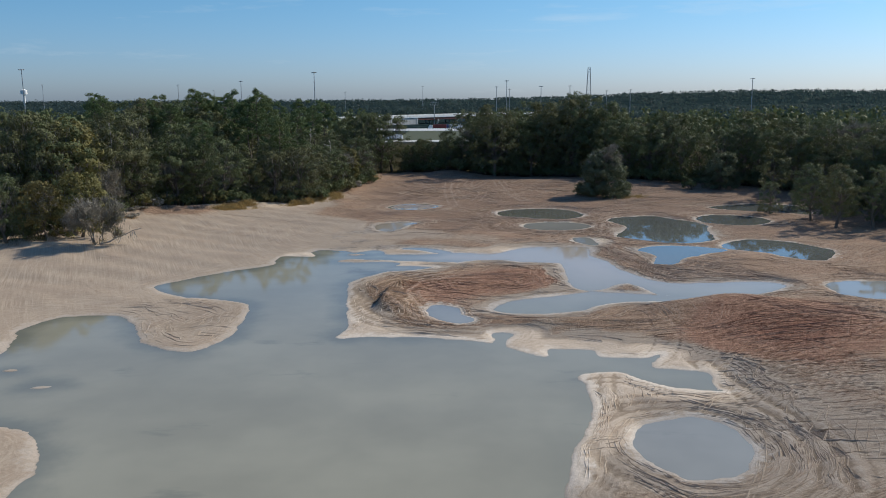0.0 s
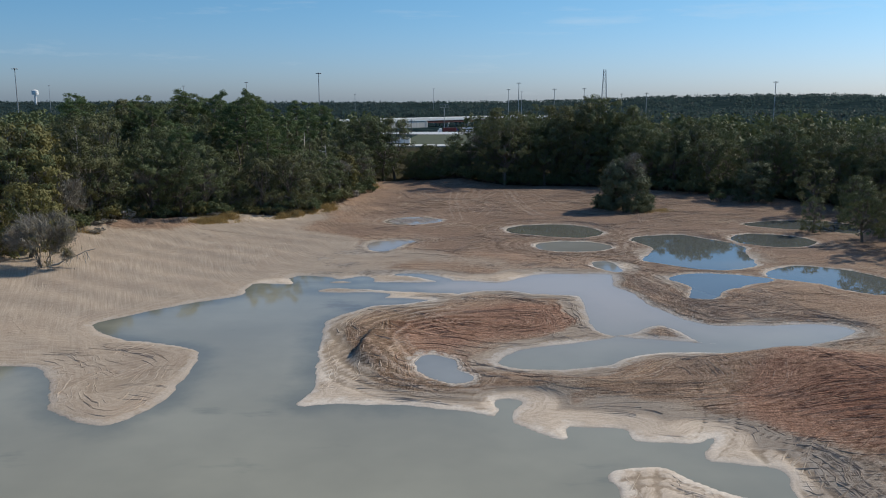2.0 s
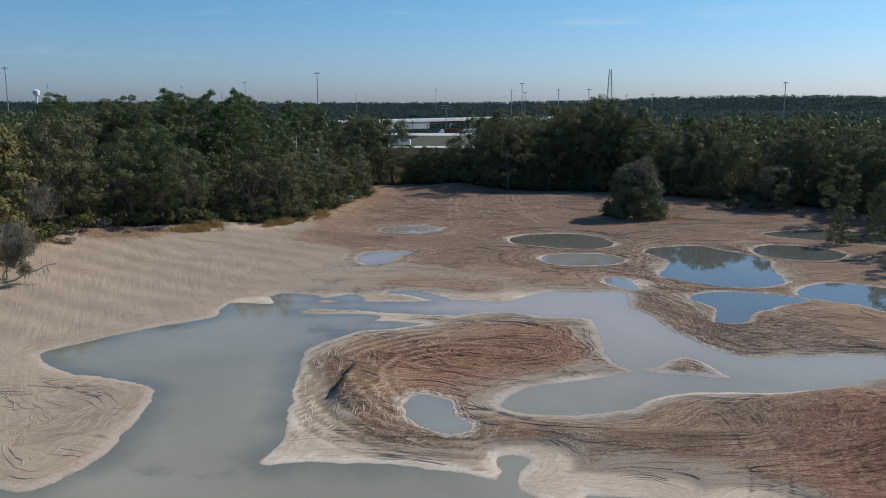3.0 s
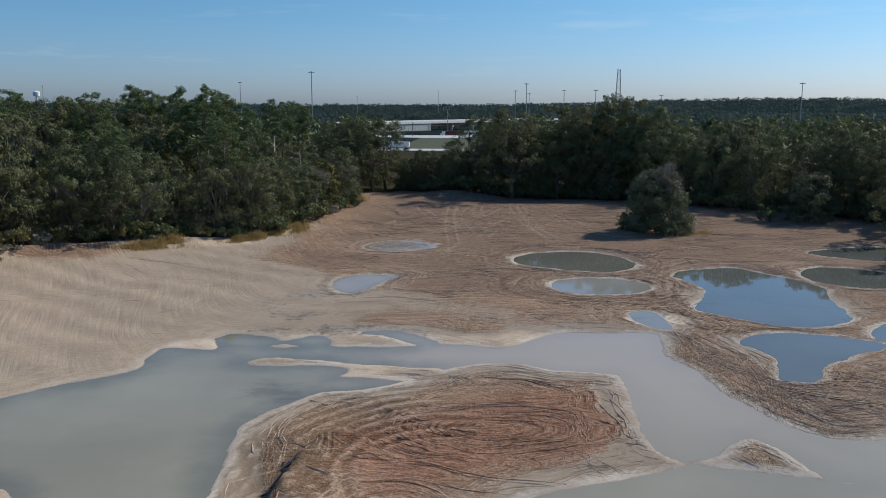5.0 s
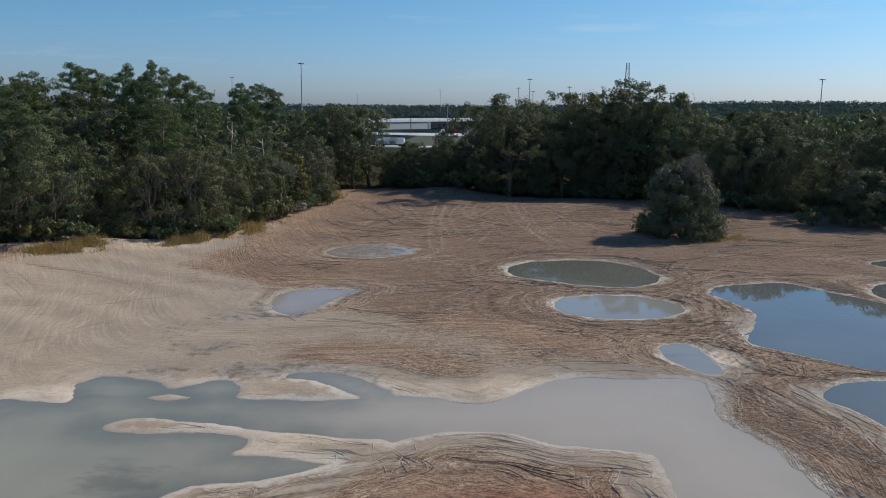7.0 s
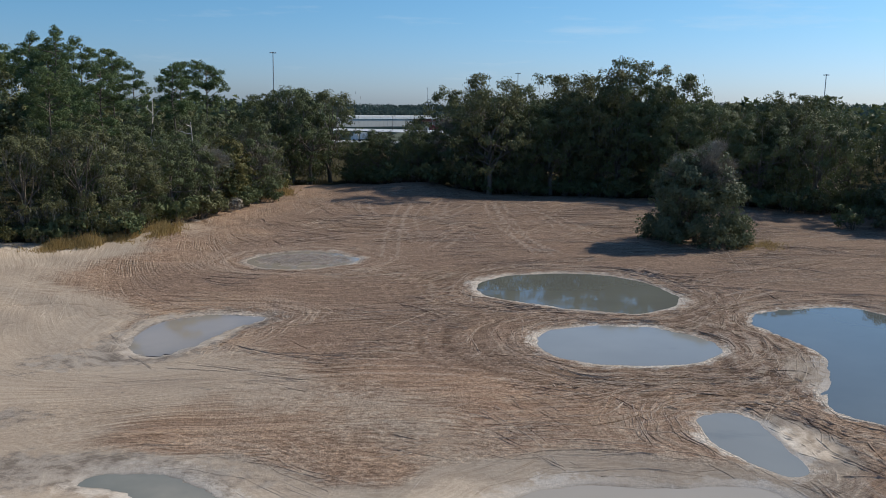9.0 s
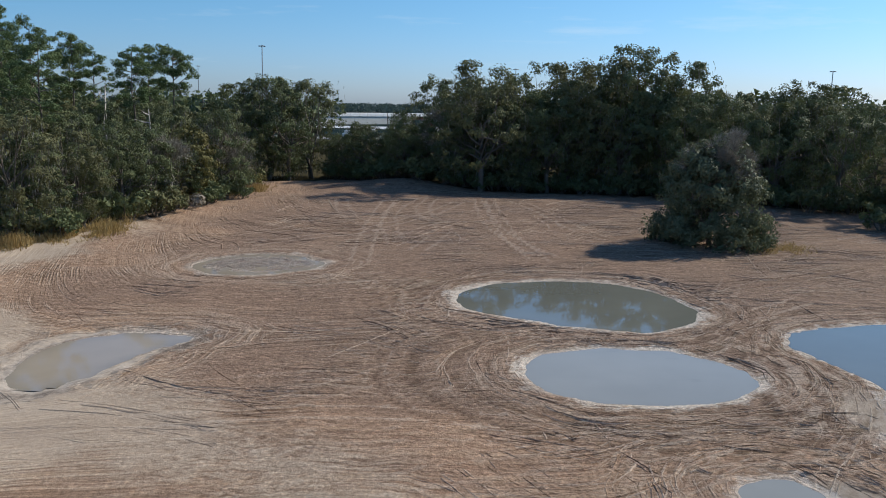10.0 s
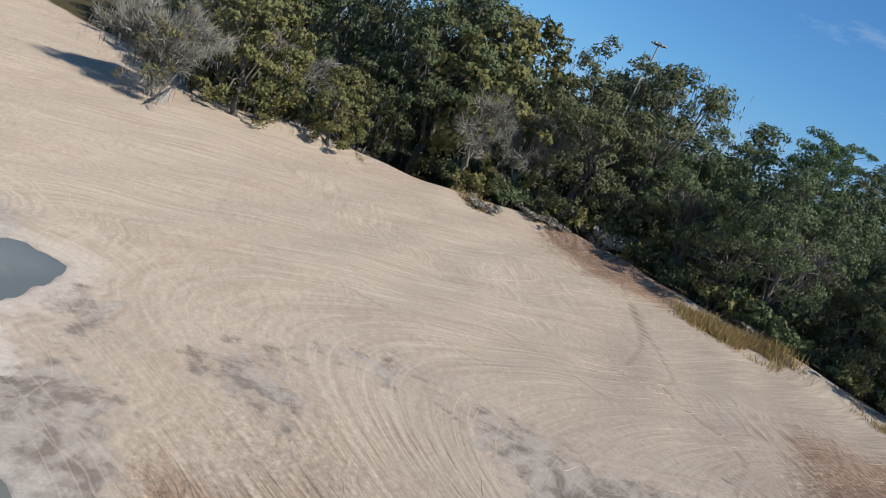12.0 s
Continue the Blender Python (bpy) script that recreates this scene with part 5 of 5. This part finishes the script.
for row, (offset, spacing, jit) in enumerate(((3.0, 5.6, 1.0), (9.5, 6.6, 1.6), (17.0, 7.5, 2.0))):
    for x, y in along(RIGHT, spacing, offset, jit, rng):
        m = pick(OAKS + BARES, (2, 3, 2, 3, 0.4, 0.4))
        s = to_height(m, 8, 10.5) if x < 1 and y > 240 else to_height(m, *((11, 14), (15.5, 18.5), (17, 20))[row]) if x < 20 else to_height(m, *((12.5, 15.5), (15, 17.5), (16, 19))[row]) if x > 50 else to_height(m, *((13, 16.5), (17, 20.5), (18.5, 22))[row])
        plant(m, x, y, s, rng.uniform(0, 360))
for x, y, high in ((-68, 229, 20), (-75, 228, 22), (-62, 232, 16.5), (-82, 228, 22), (-88, 222, 22), (-74, 218, 21), (-66, 221, 17), (-58, 226, 14), (-81, 215, 21), (-95, 226, 22)):
    m = pick(OAKS[:2] + OAKS[3:] + PINES[1:2], (1, 1, 1, 1.5))
    plant(m, x, y, high / HEIGHT[m.name], rng.uniform(0, 360))
for x, y, s in ((-66, 157.5, 1.0), (-69, 166, 1.1), (-61, 178.5, 0.9), (-52, 184.5, 0.95), (-70, 174, 1.1)):
    plant(pick(BARES, (1, 1)), x, y, s, rng.uniform(0, 360))
for x, y, high in ((31, 256, 21.5), (35.5, 255.5, 24), (40, 256.5, 23), (44, 254, 21.5), (26, 260, 20.5), (33, 264, 21.5), (11, 248, 20)):
    m = pick(OAKS[:2] + OAKS[3:], (1, 1, 1))
    plant(m, x, y, high / HEIGHT[m.name], rng.uniform(0, 360))
# low trees in the gap before the road
for x, y, high in ((-33, 262, 17.5), (-28.5, 266, 18.5), (-24, 263, 16), (-30, 273, 18), (-21.5, 271, 18), (-36, 268, 17)):
    m = pick(OAKS, (1, 1, 1, 1))
    plant(m, x, y, high / HEIGHT[m.name], rng.uniform(0, 360))
for x, y in ((-15, 268), (-10, 266), (-5, 263), (-1, 260), (-22, 274), (-12, 275), (-3, 271)):
    plant(pick(OAKS[:3], (1, 1, 1)), x, y, rng.uniform(0.5, 0.62), rng.uniform(0, 360), 0.9)
# undergrowth along the edges
for line, lo in ((LEFT, -0.6), (LEFT, 2.6), (RIGHT, 0.5), (RIGHT, 4.0), (RIGHT, 7.5), (RIGHT, 12.0)):
    for x, y in along(line, 3.0, lo, 0.9, rng):
        if (x < 0 and y < 128) or off_track(x, y) < 5.6 or (x < -20 and y > 195 and rng.rand() < 0.45):
            continue
        plant(pick(SHRUBS, (3, 0.7, 0.25) if x < 0 else (3, 0.3, 0)), x, y, rng.uniform(0.6, 1.3), rng.uniform(0, 360))

# pines that rise above the rest
for x, y, s in ((-56.2, 249.3, 0.99), (-50.6, 245.2, 0.89), (-39.0, 231.9, 0.89), (-38.7, 247.1, 0.93), (-51, 227, 1.0), (-51.9, 219.2, 1.03), (-55, 224, 0.97), (-60, 230, 1.02), (-65, 240, 1.0), (-71, 234, 1.05), (-49, 262, 0.95), (-62, 258, 1.0), (-76, 246, 1.0), (-84, 236, 0.98), (-56, 232, 0.8), (-80, 222, 0.9), (-92, 215, 0.95), (-47, 215, 0.75), (-98, 232, 1.0)):
    m = pick(PINES, (1, 1, 1))
    plant(m, x, y, s * 23.5 / HEIGHT[m.name], rng.uniform(0, 360))

# single trees that stand out in the clearing
lone = oak(61, 10.4, 6.6, 42000, 0.22, 0.0, 0, leaf=DUSTY_LEAF, label="bushy dark green tree standing alone on bare soil", lumps=260, foot=0.48, skew=1.7, heart=0.12, taper=0.85)
lone.matrix_basis = pose(35.5, 201.5, ground_at(35.5, 201.5))
lone_top = bare_tree(62, 16.5, 12000, 0, "thin bare treetop rising from the bushy tree")
lone_top.matrix_basis = pose(33.9, 202.4, ground_at(33.9, 202.4))
second = oak(63, 8.6, 5.4, 15000, 0.23, 0.02, 0, leaf=DUSTY_LEAF, label="bushy grey-green tree in front of the woods", lumps=100, foot=0.46, skew=1.4, heart=0.2)
second.matrix_basis = pose(67.5, 216.5, ground_at(67.5, 216.5))
plant(SHRUBS[0], 60, 215.5, 1.1)
for x, y, s in ((-65.5, 167, 0.9), (-63, 164.5, 0.75), (-61.5, 166.8, 0.6), (-61, 158.5, 0.7), (-47, 179.5, 0.7)):
    plant(SHRUBS[2], x, y, s, rng.uniform(0, 360), 0.6)
for x, y, s in ((69, 163, 0.55), (69.5, 153, 0.54), (75, 150.5, 0.52), (64.5, 172.5, 0.42), (72, 158, 0.5), (80, 156, 0.64), (78, 170, 0.6), (76, 182, 0.62), (73, 195, 0.55), (84, 148, 0.68)):
    plant(pick(OAKS, (2, 1, 3, 1)), x, y, s, rng.uniform(0, 360))
for x, y, s, m in ((-59.5, 136.0, 0.95, YELLOW[0]), (-65, 134, 0.85, YELLOW[0]), (-70, 132, 0.7, OAKS[2]), (-67, 140, 0.75, BARES[1]), (-60.5, 144, 0.62, YELLOW[0])):
    plant(m, x, y, s, rng.uniform(0, 360))

bush = bare_bush(64, 9.2, 5.0, 13000, 1200, "broad leafless grey bush hung with moss on the sand")
bush.matrix_basis = pose(-54.3, 130.2, ground_at(-54.3, 130.2))


# woods behind, and the far country
def deep_woods(name, places, size, grow, material, label):
    V, F, n = [], [], 0
    rng = np.random.RandomState(5)
    for x, y, h, w, tris in places:
        z = ground_at(x, y)
        C = [np.array([x + rng.normal() * w * 0.4, y + rng.normal() * w * 0.4, z + h * rng.uniform(0.35, 0.92)]) for k in range(7)]
        v, f = leaves(rng, C, [w * rng.uniform(0.35, 0.55) for c in C], tris, size + grow * y, 0.8, 4)
        V.append(v), F.append(f + n)
        n += len(v)
    ob = new(name, as_mesh(name, np.vstack(V), np.vstack(F), material))
    return tagged(ob, label, "woods", kind="stuff")


rng = np.random.RandomState(78)
spots, close = [], []
edge_line = np.array(OPEN_GROUND, float)
cand = np.stack([rng.uniform(-260, 300, 5200), rng.uniform(60, 420, 5200)], -1)
cd = distance(cand[:, 0], cand[:, 1], edge_line)
for (x, y), d in zip(cand, cd):
    gap = -30 - 0.055 * (y - 260) < x < 2 + 0.03 * (y - 260) and y > 250
    if d < 20 or gap:
        continue
    if rng.rand() > (0.42 if d < 90 else 0.3):
        continue
    tall = rng.uniform(11, 15) if x < -20 and y > 190 and d < 70 else rng.uniform(14, 19)
    if d < 42:
        close.append((x, y, tall, rng.uniform(4, 6), 420))
    else:
        spots.append((x, y, tall, rng.uniform(4, 6), 200 if d < 70 else 90))
deep_woods("woodland", close, 0.62, 0.0, OAK_LEAF, "dense oak canopy just behind the edge of the clearing")
deep_woods("woodland", spots, 1.0, 0.0006, OAK_LEAF, "dense dark green mixed woods behind the clearing")
spots = []
for k in range(4200):
    y = 480 + 800 * rng.rand() ** 1.6
    x = rng.uniform(-0.64, 0.66) * y + rng.normal() * 30
    if y < 900 and -0.16 * y < x < 0.09 * y + 10:
        continue
    spots.append((x, y, rng.uniform(8.0, 11.0) * (1 - 0.45 * smooth(900, 1280, y)), 5.0 + y * 0.004, 80 if y < 900 else 34))
for k in range(1600):
    y = 1280 + 1700 * rng.rand()
    spots.append((rng.uniform(-0.64, 0.66) * y, y, rng.uniform(3.5, 5.5), 6.0 + y * 0.004, 22))
deep_woods("far_woods", spots, 1.0, 0.0011, HAZY_LEAF, "distant pine forest up to the skyline, tinted a hazy blue-green")


# ---- road, bridge and masts behind the woods ----
def slab(name, parent, material, x0, x1, y0, y1, z0, z1, bevel=0.05, label=""):
    return part(name, box(bmesh.new(), (x0 + x1) / 2, (y0 + y1) / 2, (z0 + z1) / 2, x1 - x0, y1 - y0, z1 - z0, bevel), material, parent, label)


def overpass():
    """A long viaduct wall that ends in a span of red girders; it runs away to the east."""
    t = thing("overpass", 0, 0, 0, "white concrete highway overpass with retaining wall and red girders", "bridge")
    slab("deck", t, CONCRETE, -136, 190, 0.4, 18, 6.6, 7.5)
    for k in range(40):
        slab("parapet", t, WHITE, -135.9 + 8 * k, -128.05 + 8 * k, 0.0, 0.38, 6.7, 9.0)
        slab("parapet", t, WHITE, -135.9 + 8 * k, -128.05 + 8 * k, 18.0, 18.38, 6.7, 9.0)
    for k in range(33):
        slab("wall_panel", t, CONCRETE, -136 + 4 * k, -132.05 + 4 * k, 0.5, 1.0, -0.5, 6.55)
    for k in range(6):
        slab("girder", t, RUST, -2.0, 82, 0.6 + 3.2 * k, 1.3 + 3.2 * k, 4.7, 6.55)
    for x in (-4.0, 82.2):
        slab("abutment", t, CONCRETE, x, x + 1.8, 0.2, 18, -0.5, 6.4)
    for x in (26, 54):
        slab("pier_cap", t, CONCRETE, x - 0.9, x + 0.9, 0.4, 17.8, 3.5, 4.65)
        for k in range(4):
            part("pier", rod(bmesh.new(), (x, 2 + 4.6 * k, -0.5), (x, 2 + 4.6 * k, 3.5), 0.8, 0.8, 12), CONCRETE, t)
    for k in range(26):
        slab("wall_panel", t, CONCRETE, 84.2 + 4 * k, 88.15 + 4 * k, 0.5, 1.0, -0.5, 6.55)
    t.matrix_basis = pose(-42, 742, 0, 0, 0, 52)
    return t


overpass()
road = thing("road", 0, 0, 0, "pale concrete highway with white barriers and grass verge", "road", kind="structure")
slab("carriageway", road, CONCRETE, -140, 90, 442, 458, 0.2, 1.2)
slab("verge", road, VERGE, -160, 100, 460, 596, 0.1, 0.9, 0.2)
slab("carriageway", road, CONCRETE, -180, 120, 600, 625, 0.2, 1.2)
for k in range(38):
    bm = box(bmesh.new(), -156.55 + 7 * k, 597.0, 1.3, 6.9, 5.4, 2.2)
    for v in bm.verts:
        v.co.y += 4.6 if v.co.z > 1.3 and v.co.y < 596 else 0.0
    part("barrier", bm, WHITE, road)


def lorry(x, y, z, trailer, cab, label, turn=0.0):
    t = thing("lorry", x, y, z, label, "truck", "vehicles on the road", turn=turn)
    part("trailer", box(bmesh.new(), 1.5, 0, 2.35, 9.5, 2.5, 2.7, 0.08), trailer, t)
    body = part("cab", box(box(bmesh.new(), -5.0, 0, 1.9, 2.2, 2.4, 2.6, 0.25), -6.4, 0, 1.3, 1.2, 2.2, 1.4, 0.2), cab, t)
    part("windscreen", box(bmesh.new(), -6.12, 0, 2.5, 0.06, 2.0, 0.8, 0.02), GLASS, body)
    for wx in (-5.8, -3.4, 4.2, 5.4):
        for wy in (-1.1, 1.1):
            part("wheel", rod(bmesh.new(), (wx, wy - 0.15, 0.5), (wx, wy + 0.15, 0.5), 0.5, 0.5, 14), DARK, t)
    part("chassis", box(bmesh.new(), 0, 0, 0.85, 12, 1.2, 0.3, 0.04), DARK, t)
    return t


lorry(-39, 450, 1.2, WHITE, WHITE, "white semi-trailer truck on the highway")
lorry(-20.8, 612, 1.2, CRIMSON, WHITE, "truck with maroon trailer near the overpass")
lorry(-9, 616, 1.2, WHITE, BLUE, "white box truck with blue cab by the bridge")



def mast(x, y, top, label="tall galvanised highway light mast with ring of lamps"):
    z = ground_at(x, y)
    t = thing("light_mast", x, y, z, label, "light mast", "highway light masts")
    h = top - z
    part("pole", rod(bmesh.new(), (0, 0, -0.5), (0, 0, h), 0.34, 0.17, 10), STEEL, t)
    part("ring", rod(bmesh.new(), (0, 0, h - 0.5), (0, 0, h - 0.2), 0.7, 0.7, 12), STEEL, t)
    for k in range(6):
        a = k * math.pi / 3
        part("lamp", box(bmesh.new(), 1.15 * math.cos(a), 1.15 * math.sin(a), h - 0.45, 0.65, 0.65, 0.35, 0.1), STEEL, t)
    return t


for x, y, top in ((-81.5, 462, 38.1), (-175, 655, 37.8), (-163, 1110, 32.1), (-63.9, 1159, 39.5), (26.7, 560, 34.8), (23.4, 680, 32.4), (36.3, 740, 31.1), (52.4, 600, 31.5),
                  (72.5, 600, 31.7), (123.8, 650, 29.1), (129.4, 800, 29.5), (169.4, 510, 34.0), (-217.6, 415, 39.2), (-509.6, 1000, 42.5), (-257.8, 750, 36.9), (-287.3, 950, 33.8), (-134.5, 201, 31.3)):
    mast(x, y, top)


def lattice_tower(x, y, top):
    z = ground_at(x, y)
    t = thing("lattice_tower", x, y, z, "tall grey steel lattice tower among the far woods", "tower")
    h, n = top - z, 12
    half = lambda k: 2.3 - 1.7 * k / n
    corner = lambda k, i: (half(k) * (1, -1, -1, 1)[i], half(k) * (1, 1, -1, -1)[i], h * k / n)
    for i in range(4):
        part("leg", rod(bmesh.new(), corner(0, i), corner(n, i), 0.16, 0.10, 6), STEEL, t)
        for k in range(n):
            part("brace", rod(bmesh.new(), corner(k, i), corner(k + 1, (i + 1) % 4), 0.06, 0.06, 4), STEEL, t)
            part("brace", rod(bmesh.new(), corner(k + 1, i), corner(k + 1, (i + 1) % 4), 0.05, 0.05, 4), STEEL, t)
    return t


lattice_tower(72, 500, 40.6)
tank = thing("water_tower", -1126, 2100, ground_at(-1126, 2100), "distant white water tower above the trees", "water tower")
part("tank", rod(rod(bmesh.new(), (0, 0, 26), (0, 0, 36), 8, 8, 20), (0, 0, 36), (0, 0, 39), 8, 1, 20), WHITE, tank)
part("stem", rod(bmesh.new(), (0, 0, -1), (0, 0, 26), 3, 2.4, 14), WHITE, tank)
sign = thing("road_sign", -25, 650, ground_at(-25, 650), "open grey steel sign gantry on a post", "sign")
top = 20.6 - ground_at(-25, 650)
part("post", rod(bmesh.new(), (0, 0, -0.5), (0, 0, top - 2), 0.3, 0.25, 8), STEEL, sign)
frame_parts = [box(bmesh.new(), 0, 0, top - 2.2 + 2.1 * k, 6.4, 0.25, 0.28, 0.03) for k in range(2)] + [box(bmesh.new(), -3.05 + 2.03 * k, 0, top - 1.15, 0.22, 0.22, 1.8, 0.03) for k in range(4)]
for bm in frame_parts:
    part("frame_bar", bm, STEEL, sign)
for x, y, high in ((-8, 596, 12), (-45, 598, 10), (-52, 300, 14)):
    pole = thing("utility_pole", x, y, ground_at(x, y), "wooden utility pole beside the road", "pole")
    part("post", rod(bmesh.new(), (0, 0, -0.5), (0, 0, high), 0.22, 0.15, 8), BARK, pole)
    part("crossarm", box(bmesh.new(), 0, 0, high - 0.7, 2.4, 0.15, 0.2, 0.02), BARK, pole)


# ---- dead wood, grass and small things at the bank ----
def snag(x, y, high, seed, label, tilt=0.0):
    rng = np.random.RandomState(seed)
    t = thing("dead_snag", x, y, ground_at(x, y), label, "dead tree")
    out = [tube(wavering(rng, (0, 0, -0.3), (tilt, 0.3, high), 7, 0.2), np.linspace(0.24, 0.06, 7), 7)]
    for k in range(5):
        z = high * rng.uniform(0.55, 0.95)
        a = rng.uniform(0, 2 * math.pi)
        out.append(tube(wavering(rng, (tilt * z / high, 0.3 * z / high, z), (math.cos(a) * 2 + tilt, math.sin(a) * 2, z + rng.uniform(0.3, 1.6)), 4, 0.15), (0.08, 0.06, 0.05, 0.02), 5))
    child("trunk", as_mesh("trunk", *join(out), PALE_BARK, True), t)
    return t


snag(-69, 171, 18.5, 91, "bleached dead trunk standing above the canopy")
snag(-37.3, 218.9, 16, 92, "pale dead trunk with a bent branch")
snag(-33, 222, 13, 93, "thin pale dead stem among the oaks")


def fallen_branch(x, y, seed):
    rng = np.random.RandomState(seed)
    t = thing("fallen_branch", x, y, ground_at(x, y), "fallen bare branch reaching out over the sand", "branch")
    out = [tube(wavering(rng, (0, 0, 0.1), (6.0, 1.4, 2.3), 6, 0.22), np.linspace(0.15, 0.05, 6), 6)]
    for k in range(14):
        b = np.array([6.0, 1.4, 2.3]) * rng.uniform(0.3, 1.0)
        out.append(tube(wavering(rng, b, b + np.array([rng.uniform(-0.3, 0.8), rng.uniform(-0.6, 0.6), -b[2] * rng.uniform(0.3, 1.0)]), 4, 0.06), (0.04, 0.035, 0.03, 0.015), 4))
    child("limb", as_mesh("limb", *join(out), PALE_BARK, True), t)


fallen_branch(-53.9, 130.4, 94)


def grass_patch(line, count, high, seed, label):
    """Upright dry blades along a line."""
    rng = np.random.RandomState(seed)
    p = np.array(line, float)
    k = rng.randint(0, len(p) - 1, count)
    q = p[k] + (p[k + 1] - p[k]) * rng.rand(count, 1) + rng.normal(size=(count, 2)) * 1.0
    q = q[off_track(q[:, 0], q[:, 1]) > 4.5]
    clump = soft_noise(q[:, 0], q[:, 1], 1.6, seed) + 0.5 * soft_noise(q[:, 0], q[:, 1], 0.6, seed + 1)
    q, clump = q[clump > -0.25], clump[clump > -0.25]
    count = len(q)
    z = np.array([ground_at(a, b) for a, b in q])
    base = np.column_stack([q, z - 0.05])
    a = rng.uniform(0, 2 * math.pi, count)
    w = np.stack([np.cos(a), np.sin(a), np.zeros(count)], -1) * 0.035
    tip = base + np.column_stack([rng.normal(size=(count, 2)) * 0.3, high * (0.55 + 0.6 * np.clip(clump, 0, 1)) * rng.uniform(0.4, 1.15, count)])
    V = np.stack([base - w, base + w, tip], 1).reshape(-1, 3)
    tagged(new("dry_grass", as_mesh("dry_grass", V, np.arange(count * 3).reshape(-1, 3), GRASS)), label, "grass", kind="stuff")


grass_patch([(-48.5, 174.8), (-45.5, 176.5), (-43.2, 180.5)], 5720, 1.2, 81, "tall dry golden grass at the foot of the woods")
grass_patch([(-37.2, 185.6), (-33.2, 188.4), (-29.0, 194.5), (-27.4, 200.5)], 7920, 1.2, 82, "strip of dry yellow grass along the bank")
grass_patch([(-26.5, 234), (-24.5, 240), (-25, 247)], 4400, 1.4, 83, "dry grass clump under the corner trees")
grass_patch([(40, 196), (43, 198), (44, 202)], 900, 0.8, 84, "dry grass at the foot of the lone tree")
grass_patch([(-61, 145), (-60.5, 151), (-62, 159)], 3300, 0.9, 85, "brown dead weeds on the sandy bank")
